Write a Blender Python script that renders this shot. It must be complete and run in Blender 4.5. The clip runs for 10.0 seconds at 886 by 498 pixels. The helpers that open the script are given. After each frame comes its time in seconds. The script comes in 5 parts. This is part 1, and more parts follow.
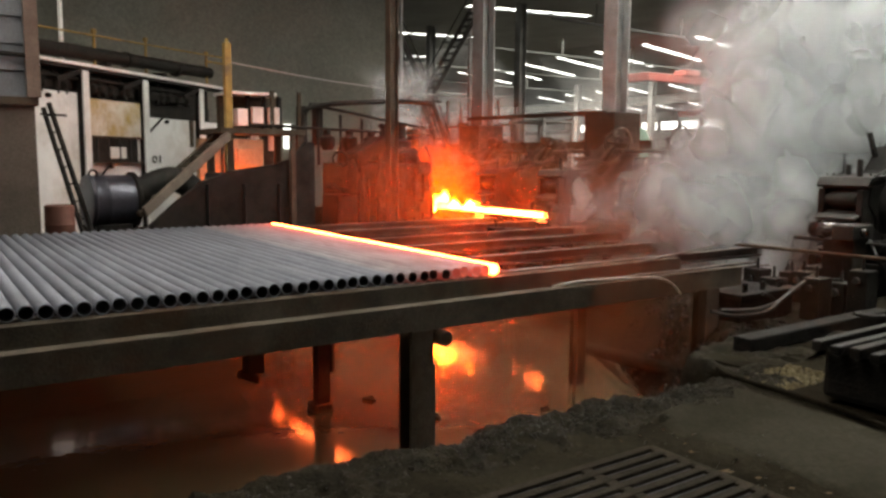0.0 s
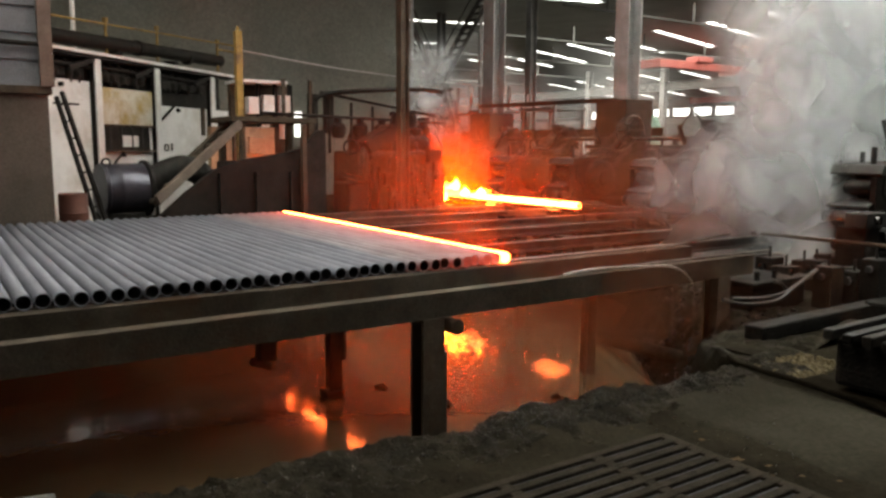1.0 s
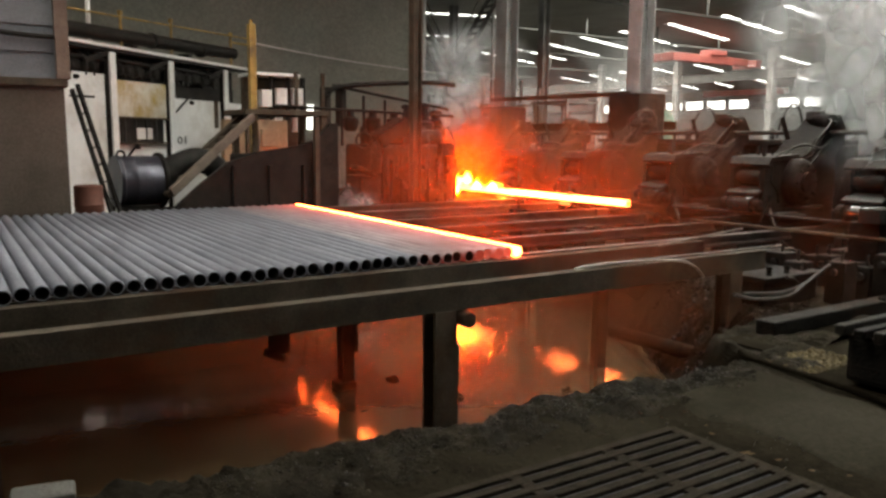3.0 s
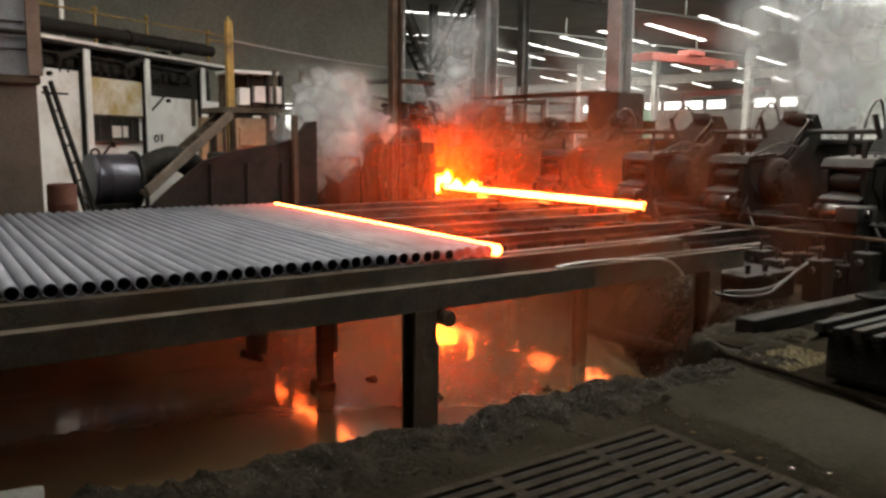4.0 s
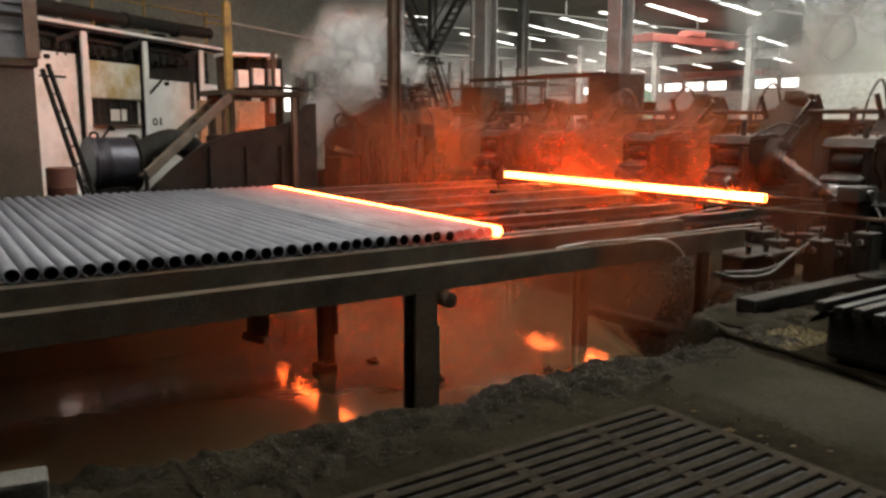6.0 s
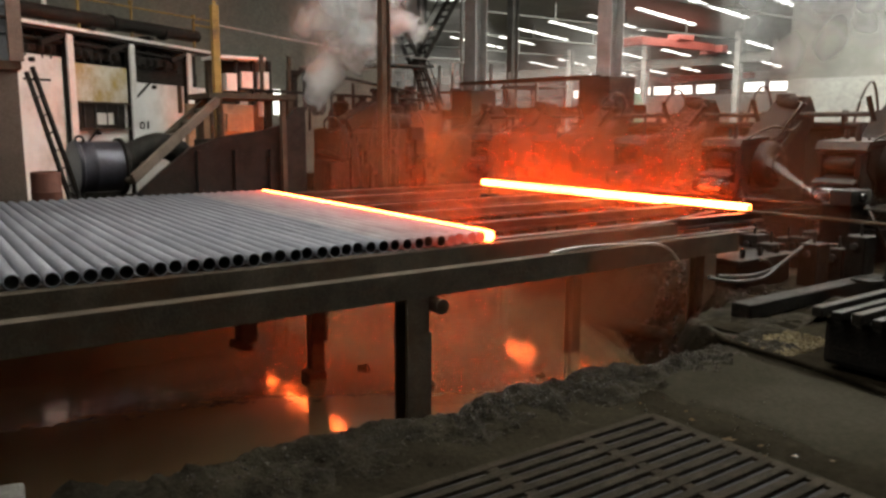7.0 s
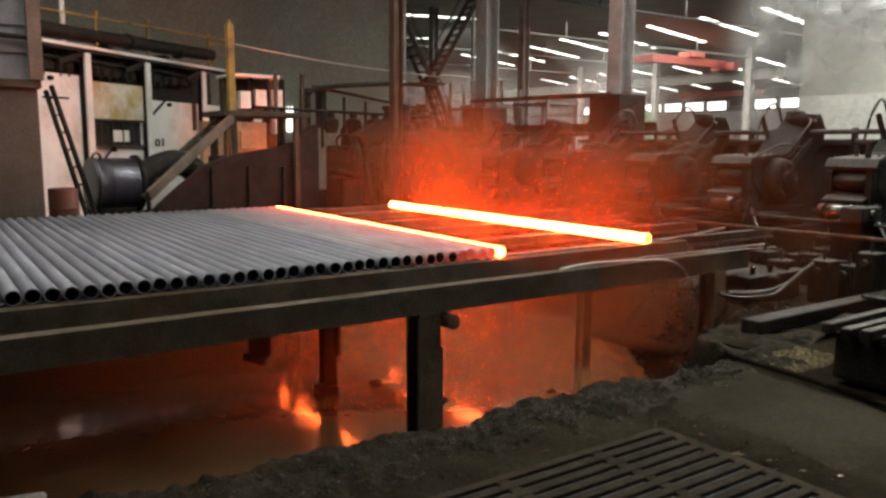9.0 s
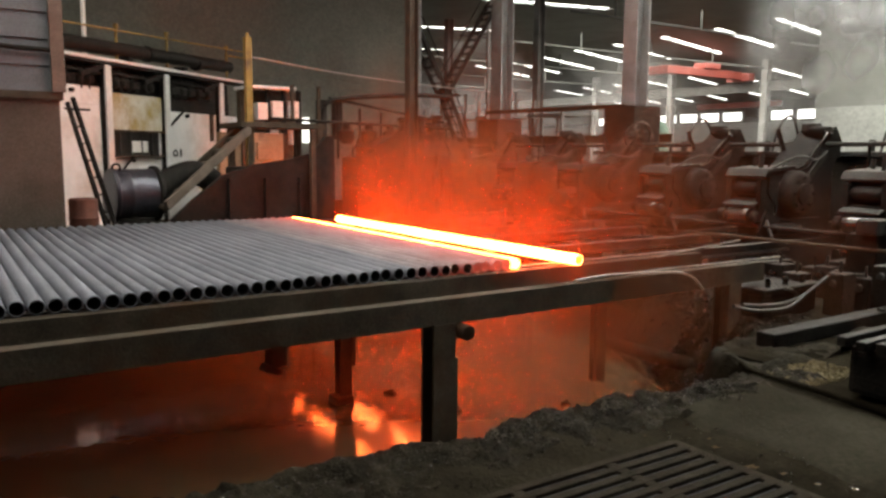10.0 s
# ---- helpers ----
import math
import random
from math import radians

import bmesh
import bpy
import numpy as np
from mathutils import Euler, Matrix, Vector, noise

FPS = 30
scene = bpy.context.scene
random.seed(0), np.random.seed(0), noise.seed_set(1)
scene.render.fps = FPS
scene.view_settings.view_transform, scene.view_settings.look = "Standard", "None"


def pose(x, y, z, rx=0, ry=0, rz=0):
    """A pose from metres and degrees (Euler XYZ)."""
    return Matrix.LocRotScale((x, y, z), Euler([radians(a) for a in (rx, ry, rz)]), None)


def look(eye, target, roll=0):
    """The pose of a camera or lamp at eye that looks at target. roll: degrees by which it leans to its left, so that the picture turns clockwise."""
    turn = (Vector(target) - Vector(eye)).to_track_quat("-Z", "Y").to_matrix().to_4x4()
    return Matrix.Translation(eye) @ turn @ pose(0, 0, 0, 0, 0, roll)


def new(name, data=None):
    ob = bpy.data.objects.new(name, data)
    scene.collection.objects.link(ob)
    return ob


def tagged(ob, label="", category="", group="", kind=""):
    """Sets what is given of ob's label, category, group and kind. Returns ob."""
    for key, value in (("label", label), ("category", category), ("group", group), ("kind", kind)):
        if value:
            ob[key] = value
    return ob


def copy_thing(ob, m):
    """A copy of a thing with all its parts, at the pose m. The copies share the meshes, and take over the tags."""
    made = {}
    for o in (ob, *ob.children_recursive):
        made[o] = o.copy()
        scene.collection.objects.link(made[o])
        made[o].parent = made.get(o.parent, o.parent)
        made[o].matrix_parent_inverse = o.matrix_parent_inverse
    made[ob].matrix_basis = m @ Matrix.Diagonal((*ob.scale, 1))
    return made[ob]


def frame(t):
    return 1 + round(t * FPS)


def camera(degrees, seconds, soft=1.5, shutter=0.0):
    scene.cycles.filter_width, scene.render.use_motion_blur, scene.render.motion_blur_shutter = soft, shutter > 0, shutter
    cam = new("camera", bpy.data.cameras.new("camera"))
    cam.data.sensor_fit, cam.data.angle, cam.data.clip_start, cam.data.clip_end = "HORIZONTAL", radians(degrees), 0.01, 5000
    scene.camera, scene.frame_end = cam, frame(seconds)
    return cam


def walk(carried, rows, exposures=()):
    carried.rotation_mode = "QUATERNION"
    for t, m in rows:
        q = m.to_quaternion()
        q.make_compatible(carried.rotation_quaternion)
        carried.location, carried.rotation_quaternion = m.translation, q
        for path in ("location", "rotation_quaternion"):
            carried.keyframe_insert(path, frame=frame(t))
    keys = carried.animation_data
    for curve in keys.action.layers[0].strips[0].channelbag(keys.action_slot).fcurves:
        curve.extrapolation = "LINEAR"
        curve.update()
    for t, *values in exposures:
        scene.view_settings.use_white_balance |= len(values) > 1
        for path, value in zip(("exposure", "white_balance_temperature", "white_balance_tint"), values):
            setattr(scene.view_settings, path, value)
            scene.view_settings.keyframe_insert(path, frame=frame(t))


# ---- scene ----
cam = camera(60.0, 10.0, soft=2.7)
PATH = [
    (0, (0.02, -0.082, 1.629), (1.148, 1.554, 1.397), 0.4),
    (0.5, (0.032, -0.061, 1.621), (1.172, 1.563, 1.373), 0.3),
    (1, (0.001, -0.095, 1.638), (1.104, 1.552, 1.374), 0.3),
    (1.5, (-0.013, -0.118, 1.645), (1.059, 1.55, 1.386), 0.3),
    (2, (-0.03, -0.126, 1.647), (1.044, 1.538, 1.374), 0.4),
    (3.5, (-0.024, -0.107, 1.642), (1.061, 1.549, 1.358), 0.6),
    (4, (0.005, -0.077, 1.632), (1.126, 1.555, 1.349), 0.6),
    (4.5, (0.018, -0.081, 1.631), (1.136, 1.552, 1.346), 0.6),
    (5, (0.012, -0.071, 1.63), (1.134, 1.557, 1.329), 0.4),
    (6.5, (0.005, -0.068, 1.609), (1.122, 1.557, 1.279), 0.3),
    (7, (0.058, 0.026, 1.61), (1.197, 1.639, 1.293), 0.3),
    (7.5, (0.035, 0.012, 1.61), (1.168, 1.628, 1.289), 0.2),
    (8, (0.045, 0.011, 1.608), (1.177, 1.63, 1.292), 0.4),
    (8.5, (0.039, 0.004, 1.613), (1.164, 1.63, 1.311), 0.4),
    (9, (0.008, -0.036, 1.619), (1.127, 1.598, 1.344), 0.3),
    (9.5, (-0.016, -0.056, 1.629), (1.098, 1.586, 1.377), 0.4),
    (10, (-0.03, -0.074, 1.637), (1.061, 1.584, 1.388), 0.4),
]
walk(cam, [(t, look(eye, target, roll)) for t, eye, target, roll in PATH])

# ---- light and exposure ----
world = bpy.data.worlds.new("world")
scene.world = world
world.use_nodes = True
wn = world.node_tree
sky = wn.nodes.new("ShaderNodeTexSky")
sky.sky_type, sky.sun_disc = "NISHITA", False
sky.sun_elevation, sky.sun_rotation = radians(40), radians(120)
wn.links.new(sky.outputs[0], wn.nodes["Background"].inputs[0])
wn.nodes["Background"].inputs[1].default_value = 0.05
scene.view_settings.exposure = 0.0
scene.view_settings.use_white_balance = True
scene.view_settings.white_balance_temperature = 7100
scene.cycles.transparent_max_bounces = 64


def overhead_fill(x, y, z, sx, sy, watts):
    data = bpy.data.lights.new("overhead_daylight_fill", "AREA")
    data.shape, data.size, data.size_y, data.energy = "RECTANGLE", sx, sy, watts
    data.color = (1.0, 0.985, 0.93)
    ob = new("overhead_daylight_fill", data)
    ob.matrix_basis = pose(x, y, z)
    return ob


# area lamps under the roof stand in for daylight in the near bay and far bays
overhead_fill(0.0, 9.5, 9.3, 4.0, 12.0, 590)
overhead_fill(9.0, 5.0, 9.3, 3.0, 14.0, 40)
# added to light the steam from behind; no roof light is cut here
overhead_fill(19.0, 8.5, 7.95, 3.0, 6.0, 1500)
overhead_fill(30.0, 34.0, 8.2, 9.0, 22.0, 3400)
overhead_fill(41.0, 38.0, 8.2, 8.0, 40.0, 6500)
# added to brighten the pale side wall; no roof light is cut here
overhead_fill(25.5, 12.0, 8.0, 3.0, 8.0, 1500)

# ---- materials ----


def mat(name, c1, c2, rough=0.6, metal=0.0, scale=6.0, fine=60.0, bump=0.25, rough2=None, stain=None, emit=None, power=0.0, stretch=(1, 1, 1), spec=0.5):
    """Two colours mixed by coarse and fine noise, with bump and uneven gloss; an optional stain colour in large patches."""
    m = bpy.data.materials.new(name)
    m.use_nodes = True
    nt = m.node_tree
    n, l = nt.nodes, nt.links
    b = n["Principled BSDF"]
    tc = n.new("ShaderNodeTexCoord")
    mp = n.new("ShaderNodeMapping")
    mp.inputs["Scale"].default_value = stretch
    l.new(tc.outputs["Object"], mp.inputs[0])
    info = n.new("ShaderNodeObjectInfo")
    add = n.new("ShaderNodeVectorMath")
    l.new(mp.outputs[0], add.inputs[0])
    mul = n.new("ShaderNodeMath")
    mul.operation = "MULTIPLY"
    mul.inputs[1].default_value = 7.0
    l.new(info.outputs["Random"], mul.inputs[0])
    l.new(mul.outputs[0], add.inputs[1])

    def nz(s, detail=4.0, r=0.6):
        t = n.new("ShaderNodeTexNoise")
        t.inputs["Scale"].default_value, t.inputs["Detail"].default_value, t.inputs["Roughness"].default_value = s, detail, r
        l.new(add.outputs[0], t.inputs["Vector"])
        return t
    a, f = nz(scale), nz(fine, 3.0)
    ramp = n.new("ShaderNodeMapRange")
    ramp.inputs[1].default_value, ramp.inputs[2].default_value = 0.32, 0.68
    l.new(a.outputs[0], ramp.inputs[0])
    mix = n.new("ShaderNodeMix")
    mix.data_type = "RGBA"
    mix.inputs[6].default_value, mix.inputs[7].default_value = (*c1, 1), (*c2, 1)
    l.new(ramp.outputs[0], mix.inputs[0])
    grain = n.new("ShaderNodeMix")
    grain.data_type, grain.blend_type = "RGBA", "OVERLAY"
    grain.inputs[0].default_value = 0.45
    l.new(mix.outputs[2], grain.inputs[6])
    l.new(f.outputs[0], grain.inputs[7])
    out = grain.outputs[2]
    if stain:
        s = nz(scale * 0.35, 6.0, 0.7)
        sr = n.new("ShaderNodeMapRange")
        sr.inputs[1].default_value, sr.inputs[2].default_value = 0.5, 0.66
        l.new(s.outputs[0], sr.inputs[0])
        sm = n.new("ShaderNodeMix")
        sm.data_type = "RGBA"
        sm.inputs[7].default_value = (*stain, 1)
        l.new(sr.outputs[0], sm.inputs[0])
        l.new(out, sm.inputs[6])
        out = sm.outputs[2]
    l.new(out, b.inputs["Base Color"])
    rr = n.new("ShaderNodeMapRange")
    rr.inputs[3].default_value, rr.inputs[4].default_value = rough, rough if rough2 is None else rough2
    l.new(a.outputs[0], rr.inputs[0])
    l.new(rr.outputs[0], b.inputs["Roughness"])
    b.inputs["Metallic"].default_value = metal
    b.inputs["Specular IOR Level"].default_value = spec
    if bump:
        bp = n.new("ShaderNodeBump")
        bp.inputs["Strength"].default_value, bp.inputs["Distance"].default_value = bump, 0.02
        sm2 = n.new("ShaderNodeMath")
        l.new(a.outputs[0], sm2.inputs[0])
        l.new(f.outputs[0], sm2.inputs[1])
        l.new(sm2.outputs[0], bp.inputs["Height"])
        l.new(bp.outputs[0], b.inputs["Normal"])
    if emit:
        b.inputs["Emission Color"].default_value = (*emit, 1)
        b.inputs["Emission Strength"].default_value = power
        m.cycles.emission_sampling = "FRONT"
    return m


def glow(name, colour, power):
    m = bpy.data.materials.new(name)
    m.use_nodes = True
    b = m.node_tree.nodes["Principled BSDF"]
    b.inputs["Base Color"].default_value = (0.8, 0.8, 0.8, 1)
    b.inputs["Emission Color"].default_value, b.inputs["Emission Strength"].default_value = (*colour, 1), power
    return m


PIPE = mat("scaled_grey_steel", (0.157, 0.167, 0.198), (0.264, 0.28, 0.325), 0.5, 0.25, 3.0, 90, 0.2, 0.75, stretch=(1, 0.3, 1))
# near-black that paints the shade inside pipe ends and below the grating
SHADE_BLACK = mat("inner_shade_black", (0.02, 0.02, 0.022), (0.04, 0.04, 0.045), 0.9, 0.0)
HOT = mat("white_hot_steel", (0.1, 0.1, 0.1), (0.14, 0.14, 0.14), 0.8, 0, 2.0, 30, 0.0, emit=(1.0, 0.14, 0.035), power=60.0)
HOTEND = mat("yellow_hot_steel", (0.1, 0.1, 0.1), (0.14, 0.14, 0.14), 0.8, 0, 2.0, 30, 0.0, emit=(1.0, 0.34, 0.03), power=4.0)
WARM = mat("orange_hot_steel", (0.1, 0.1, 0.1), (0.14, 0.14, 0.14), 0.8, 0, 1.2, 30, 0.0, emit=(1.0, 0.13, 0.028), power=46.0)
# emission fading along the row: own heat plus painted glow from the hot pipe
DULL = [mat("red_heat_and_glow_steel", (0.2, 0.205, 0.225), (0.33, 0.335, 0.36), 0.6, 0, 1.2, 30, 0.1, emit=(1.0, 0.12, 0.07), power=p) for p in (0.75, 0.5, 0.36, 0.26, 0.18, 0.12, 0.08, 0.05, 0.03)]
BEAM = mat("rusty_dark_beam_steel", (0.055, 0.045, 0.034), (0.10, 0.081, 0.061), 0.6, 0.0, 4.0, 50, 0.4, 0.8, stain=(0.075, 0.045, 0.027), spec=0.1)
RAIL = mat("worn_rail_steel", (0.10, 0.085, 0.075), (0.2, 0.17, 0.15), 0.35, 0.6, 5.0, 70, 0.25, 0.55)
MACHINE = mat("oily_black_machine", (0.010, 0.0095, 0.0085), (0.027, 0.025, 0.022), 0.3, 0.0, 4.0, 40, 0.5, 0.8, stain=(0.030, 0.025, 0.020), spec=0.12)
MACHINE2 = mat("dusty_grey_green_machine", (0.028, 0.028, 0.026), (0.062, 0.061, 0.056), 0.55, 0.0, 4.0, 40, 0.35, 0.8, stain=(0.05, 0.045, 0.04), spec=0.2)
BRIGHT = mat("polished_roll_steel", (0.10, 0.097, 0.092), (0.2, 0.195, 0.185), 0.16, 0.85, 6.0, 80, 0.05, 0.3)
CONC = mat("dirty_wet_concrete", (0.016, 0.0130, 0.0088), (0.033, 0.0278, 0.0195), 0.8, 0.0, 1.6, 30, 0.6, 0.95, stain=(0.010, 0.0082, 0.0055), spec=0.0)
RUBBLE = mat("muddy_rubble", (0.012, 0.0095, 0.0058), (0.030, 0.0245, 0.016), 0.6, 0.0, 7.0, 50, 0.9, 0.9, stain=(0.011, 0.0088, 0.0055), spec=0.05)
GRATE = mat("rusty_cast_iron", (0.019, 0.015, 0.0105), (0.042, 0.034, 0.025), 0.6, 0.0, 8.0, 70, 0.4, 0.85, spec=0.03)
WHITE = mat("dirty_white_paint", (0.72, 0.73, 0.71), (0.84, 0.85, 0.83), 0.7, 0, 1.2, 25, 0.15, stain=(0.52, 0.50, 0.45))
YSTAIN = mat("yellow_stained_white_paint", (0.66, 0.64, 0.56), (0.42, 0.30, 0.09), 0.7, 0, 2.0, 25, 0.15)
TAN = mat("dusty_tan_paint", (0.24, 0.17, 0.10), (0.36, 0.27, 0.17), 0.75, 0, 2.0, 30, 0.15, stain=(0.13, 0.09, 0.06))
YELLOW = mat("chipped_yellow_paint", (0.26, 0.165, 0.038), (0.37, 0.24, 0.06), 0.55, 0, 6.0, 50, 0.2, stain=(0.14, 0.09, 0.04))
BROWN = mat("dusty_brown_render", (0.088, 0.073, 0.06), (0.13, 0.108, 0.09), 0.85, 0, 1.2, 30, 0.2, stain=(0.075, 0.062, 0.051), spec=0.1)
SHEET = mat("grey_blue_sheet_metal", (0.14, 0.148, 0.163), (0.205, 0.217, 0.236), 0.5, 0.3, 1.2, 40, 0.1, 0.7)
DWALL = mat("sooty_sheet_wall", (0.165, 0.167, 0.14), (0.215, 0.217, 0.187), 0.85, 0, 0.35, 12, 0.1)
DRUM = mat("blue_black_sheet_steel", (0.035, 0.036, 0.047), (0.07, 0.071, 0.088), 0.2, 0.45, 2.5, 40, 0.15, 0.45)
RUST = mat("rust_red_drum_paint", (0.10, 0.04, 0.028), (0.16, 0.062, 0.042), 0.6, 0.1, 5, 50, 0.2)
COL = mat("grey_painted_column", (0.20, 0.205, 0.20), (0.32, 0.325, 0.32), 0.6, 0.0, 1.5, 30, 0.15, stain=(0.16, 0.15, 0.14))
ROOF = mat("grey_roof_sheet", (0.22, 0.235, 0.22), (0.29, 0.305, 0.29), 0.7, 0.1, 0.4, 10, 0.05)
PALE = mat("pale_green_white_wall", (0.34, 0.365, 0.35), (0.44, 0.465, 0.45), 0.8, 0, 0.4, 8, 0.05)
GREEN = mat("faded_green_paint", (0.08, 0.17, 0.13), (0.13, 0.24, 0.19), 0.6, 0, 3, 40, 0.1)
CRANE = mat("red_crane_paint", (0.24, 0.05, 0.042), (0.32, 0.075, 0.06), 0.5, 0, 2, 30, 0.1)
CABLE = mat("grey_rubber_hose", (0.028, 0.026, 0.023), (0.055, 0.051, 0.045), 0.5, 0, 8, 60, 0.1)
WIRE = mat("bare_bright_wire", (0.4, 0.38, 0.35), (0.55, 0.52, 0.5), 0.35, 0.6, 8, 60, 0.1)
DAYLIGHT = glow("daylit_roof_light", (0.95, 1.0, 1.0), 4.0)
DAYWIN = glow("daylit_window_strip", (0.95, 1.0, 1.0), 3.0)
FIRE = glow("furnace_flame", (1.0, 0.12, 0.01), 420.0)

# muddy water: dark, glossy, with slow ripples
WATER = bpy.data.materials.new("muddy_water")
WATER.use_nodes = True
_n, _l = WATER.node_tree.nodes, WATER.node_tree.links
_b = _n["Principled BSDF"]
_b.inputs["Base Color"].default_value = (0.115, 0.078, 0.042, 1)
_b.inputs["Roughness"].default_value = 0.1
_b.inputs["IOR"].default_value = 1.6
_t = _n.new("ShaderNodeTexCoord")
_w = _n.new("ShaderNodeTexNoise")
_w.inputs["Scale"].default_value, _w.inputs["Detail"].default_value = 3.5, 3.0
_l.new(_t.outputs["Object"], _w.inputs["Vector"])
_p = _n.new("ShaderNodeBump")
_p.inputs["Strength"].default_value, _p.inputs["Distance"].default_value = 0.12, 0.02
_l.new(_w.outputs[0], _p.inputs["Height"])
_l.new(_p.outputs[0], _b.inputs["Normal"])


def steam_material(name, colour, gain, scale, low, high, facing):
    """Soft steam or glow veil: its thickness is stored on the mesh and broken up by noise."""
    m = bpy.data.materials.new(name)
    m.use_nodes = True
    n, l = m.node_tree.nodes, m.node_tree.links
    n.remove(n["Principled BSDF"])
    at = n.new("ShaderNodeAttribute")
    at.attribute_name = "thickness"
    tc = n.new("ShaderNodeTexCoord")
    nz = n.new("ShaderNodeTexNoise")
    nz.inputs["Scale"].default_value, nz.inputs["Detail"].default_value, nz.inputs["Roughness"].default_value = scale, 3.0, 0.5
    nz.inputs["Distortion"].default_value = 0.6
    l.new(tc.outputs["Object"], nz.inputs["Vector"])
    mr = n.new("ShaderNodeMapRange")
    mr.interpolation_type = "SMOOTHSTEP"
    mr.inputs[1].default_value, mr.inputs[2].default_value = low, high
    l.new(nz.outputs[0], mr.inputs[0])
    mu = n.new("ShaderNodeMath")
    mu.operation = "MULTIPLY"
    l.new(at.outputs["Fac"], mu.inputs[0])
    l.new(mr.outputs[0], mu.inputs[1])
    mg = n.new("ShaderNodeMath")
    mg.operation = "MULTIPLY"
    mg.use_clamp = True
    mg.inputs[1].default_value = gain
    l.new(mu.outputs[0], mg.inputs[0])
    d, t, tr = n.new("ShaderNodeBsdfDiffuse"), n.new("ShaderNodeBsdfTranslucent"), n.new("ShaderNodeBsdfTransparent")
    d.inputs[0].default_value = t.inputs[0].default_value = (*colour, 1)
    even = n.new("ShaderNodeCombineXYZ")
    for k in range(3):
        even.inputs[k].default_value = facing[k]
    l.new(even.outputs[0], d.inputs["Normal"])
    l.new(even.outputs[0], t.inputs["Normal"])
    half, mx = n.new("ShaderNodeMixShader"), n.new("ShaderNodeMixShader")
    l.new(d.outputs[0], half.inputs[1])
    l.new(t.outputs[0], half.inputs[2])
    l.new(mg.outputs[0], mx.inputs[0])
    l.new(tr.outputs[0], mx.inputs[1])
    l.new(half.outputs[0], mx.inputs[2])
    l.new(mx.outputs[0], n["Material Output"].inputs[0])
    return m


STEAM = steam_material("white_steam", (0.89, 0.92, 0.93), 0.5, 0.8, 0.05, 0.95, (-0.3, -0.45, 0.84))
# smoke whose red colour also carries the bloom around the hot pipe
FUME_GLOW = steam_material("red_fume_and_glow", (0.86, 0.27, 0.11), 0.2, 0.5, 0.0, 1.0, (-0.66, -0.5, 0.56))

# ---- mesh helpers ----


def thing(name, at=(0, 0, 0), label="", category="", group="", kind=""):
    ob = new(name)
    ob.location = at
    ob.empty_display_size = 0.1
    return tagged(ob, label, category, group, kind)


def origin(ob):
    v = Vector((0, 0, 0))
    while ob:
        v += ob.location
        ob = ob.parent
    return v


def mesh_of(name, bm, material, smooth=False):
    me = bpy.data.meshes.new(name)
    bm.to_mesh(me)
    bm.free()
    me.materials.append(material)
    if smooth:
        me.shade_smooth()
        try:
            me.set_sharp_from_angle(angle=radians(40))
        except AttributeError:
            pass
    return me


def part(name, bm, material, parent=None, label="", smooth=False, kind="", category=""):
    """One mesh object, built in world metres, under a thing or on its own."""
    bmesh.ops.translate(bm, verts=bm.verts, vec=-origin(parent))
    ob = new(name, mesh_of(name, bm, material, smooth))
    ob.parent = parent
    return tagged(ob, label, category, "", kind)


def box(c, s, rot=(0, 0, 0), bevel=0.0, bm=None):
    bm = bm or bmesh.new()
    m = pose(*c, *rot) @ Matrix.Diagonal((*s, 1))
    got = bmesh.ops.create_cube(bm, size=1.0, matrix=m)
    if bevel:
        edges = list({e for v in got["verts"] for e in v.link_edges})
        bmesh.ops.bevel(bm, geom=edges, offset=bevel, segments=2, affect="EDGES", profile=0.6)
    return bm


def slab(x0, x1, y0, y1, z0, z1, bevel=0.0, bm=None):
    return box(((x0 + x1) / 2, (y0 + y1) / 2, (z0 + z1) / 2), (x1 - x0, y1 - y0, z1 - z0), (0, 0, 0), bevel, bm)


def rod(p, q, r, r2=None, seg=14, bevel=0.0, bm=None):
    """A solid round bar from p to q."""
    bm = bm or bmesh.new()
    p, q = Vector(p), Vector(q)
    m = Matrix.Translation((p + q) / 2) @ (q - p).to_track_quat("Z", "Y").to_matrix().to_4x4()
    got = bmesh.ops.create_cone(bm, cap_ends=True, segments=seg, radius1=r, radius2=r if r2 is None else r2, depth=(q - p).length, matrix=m)
    if bevel:
        caps = [f for f in {f for v in got["verts"] for f in v.link_faces} if len(f.verts) > 4]
        edges = list({e for f in caps for e in f.edges})
        bmesh.ops.bevel(bm, geom=edges, offset=bevel, segments=2, affect="EDGES", profile=0.6)
    return bm


def strut(p, q, w, h, bevel=0.0, bm=None):
    """A rectangular bar from p to q."""
    p, q = Vector(p), Vector(q)
    bm = bm or bmesh.new()
    m = Matrix.Translation((p + q) / 2) @ (q - p).to_track_quat("Y", "Z").to_matrix().to_4x4() @ Matrix.Diagonal((w, (q - p).length, h, 1))
    got = bmesh.ops.create_cube(bm, size=1.0, matrix=m)
    if bevel:
        edges = list({e for v in got["verts"] for e in v.link_edges})
        bmesh.ops.bevel(bm, geom=edges, offset=bevel, segments=1, affect="EDGES")
    return bm


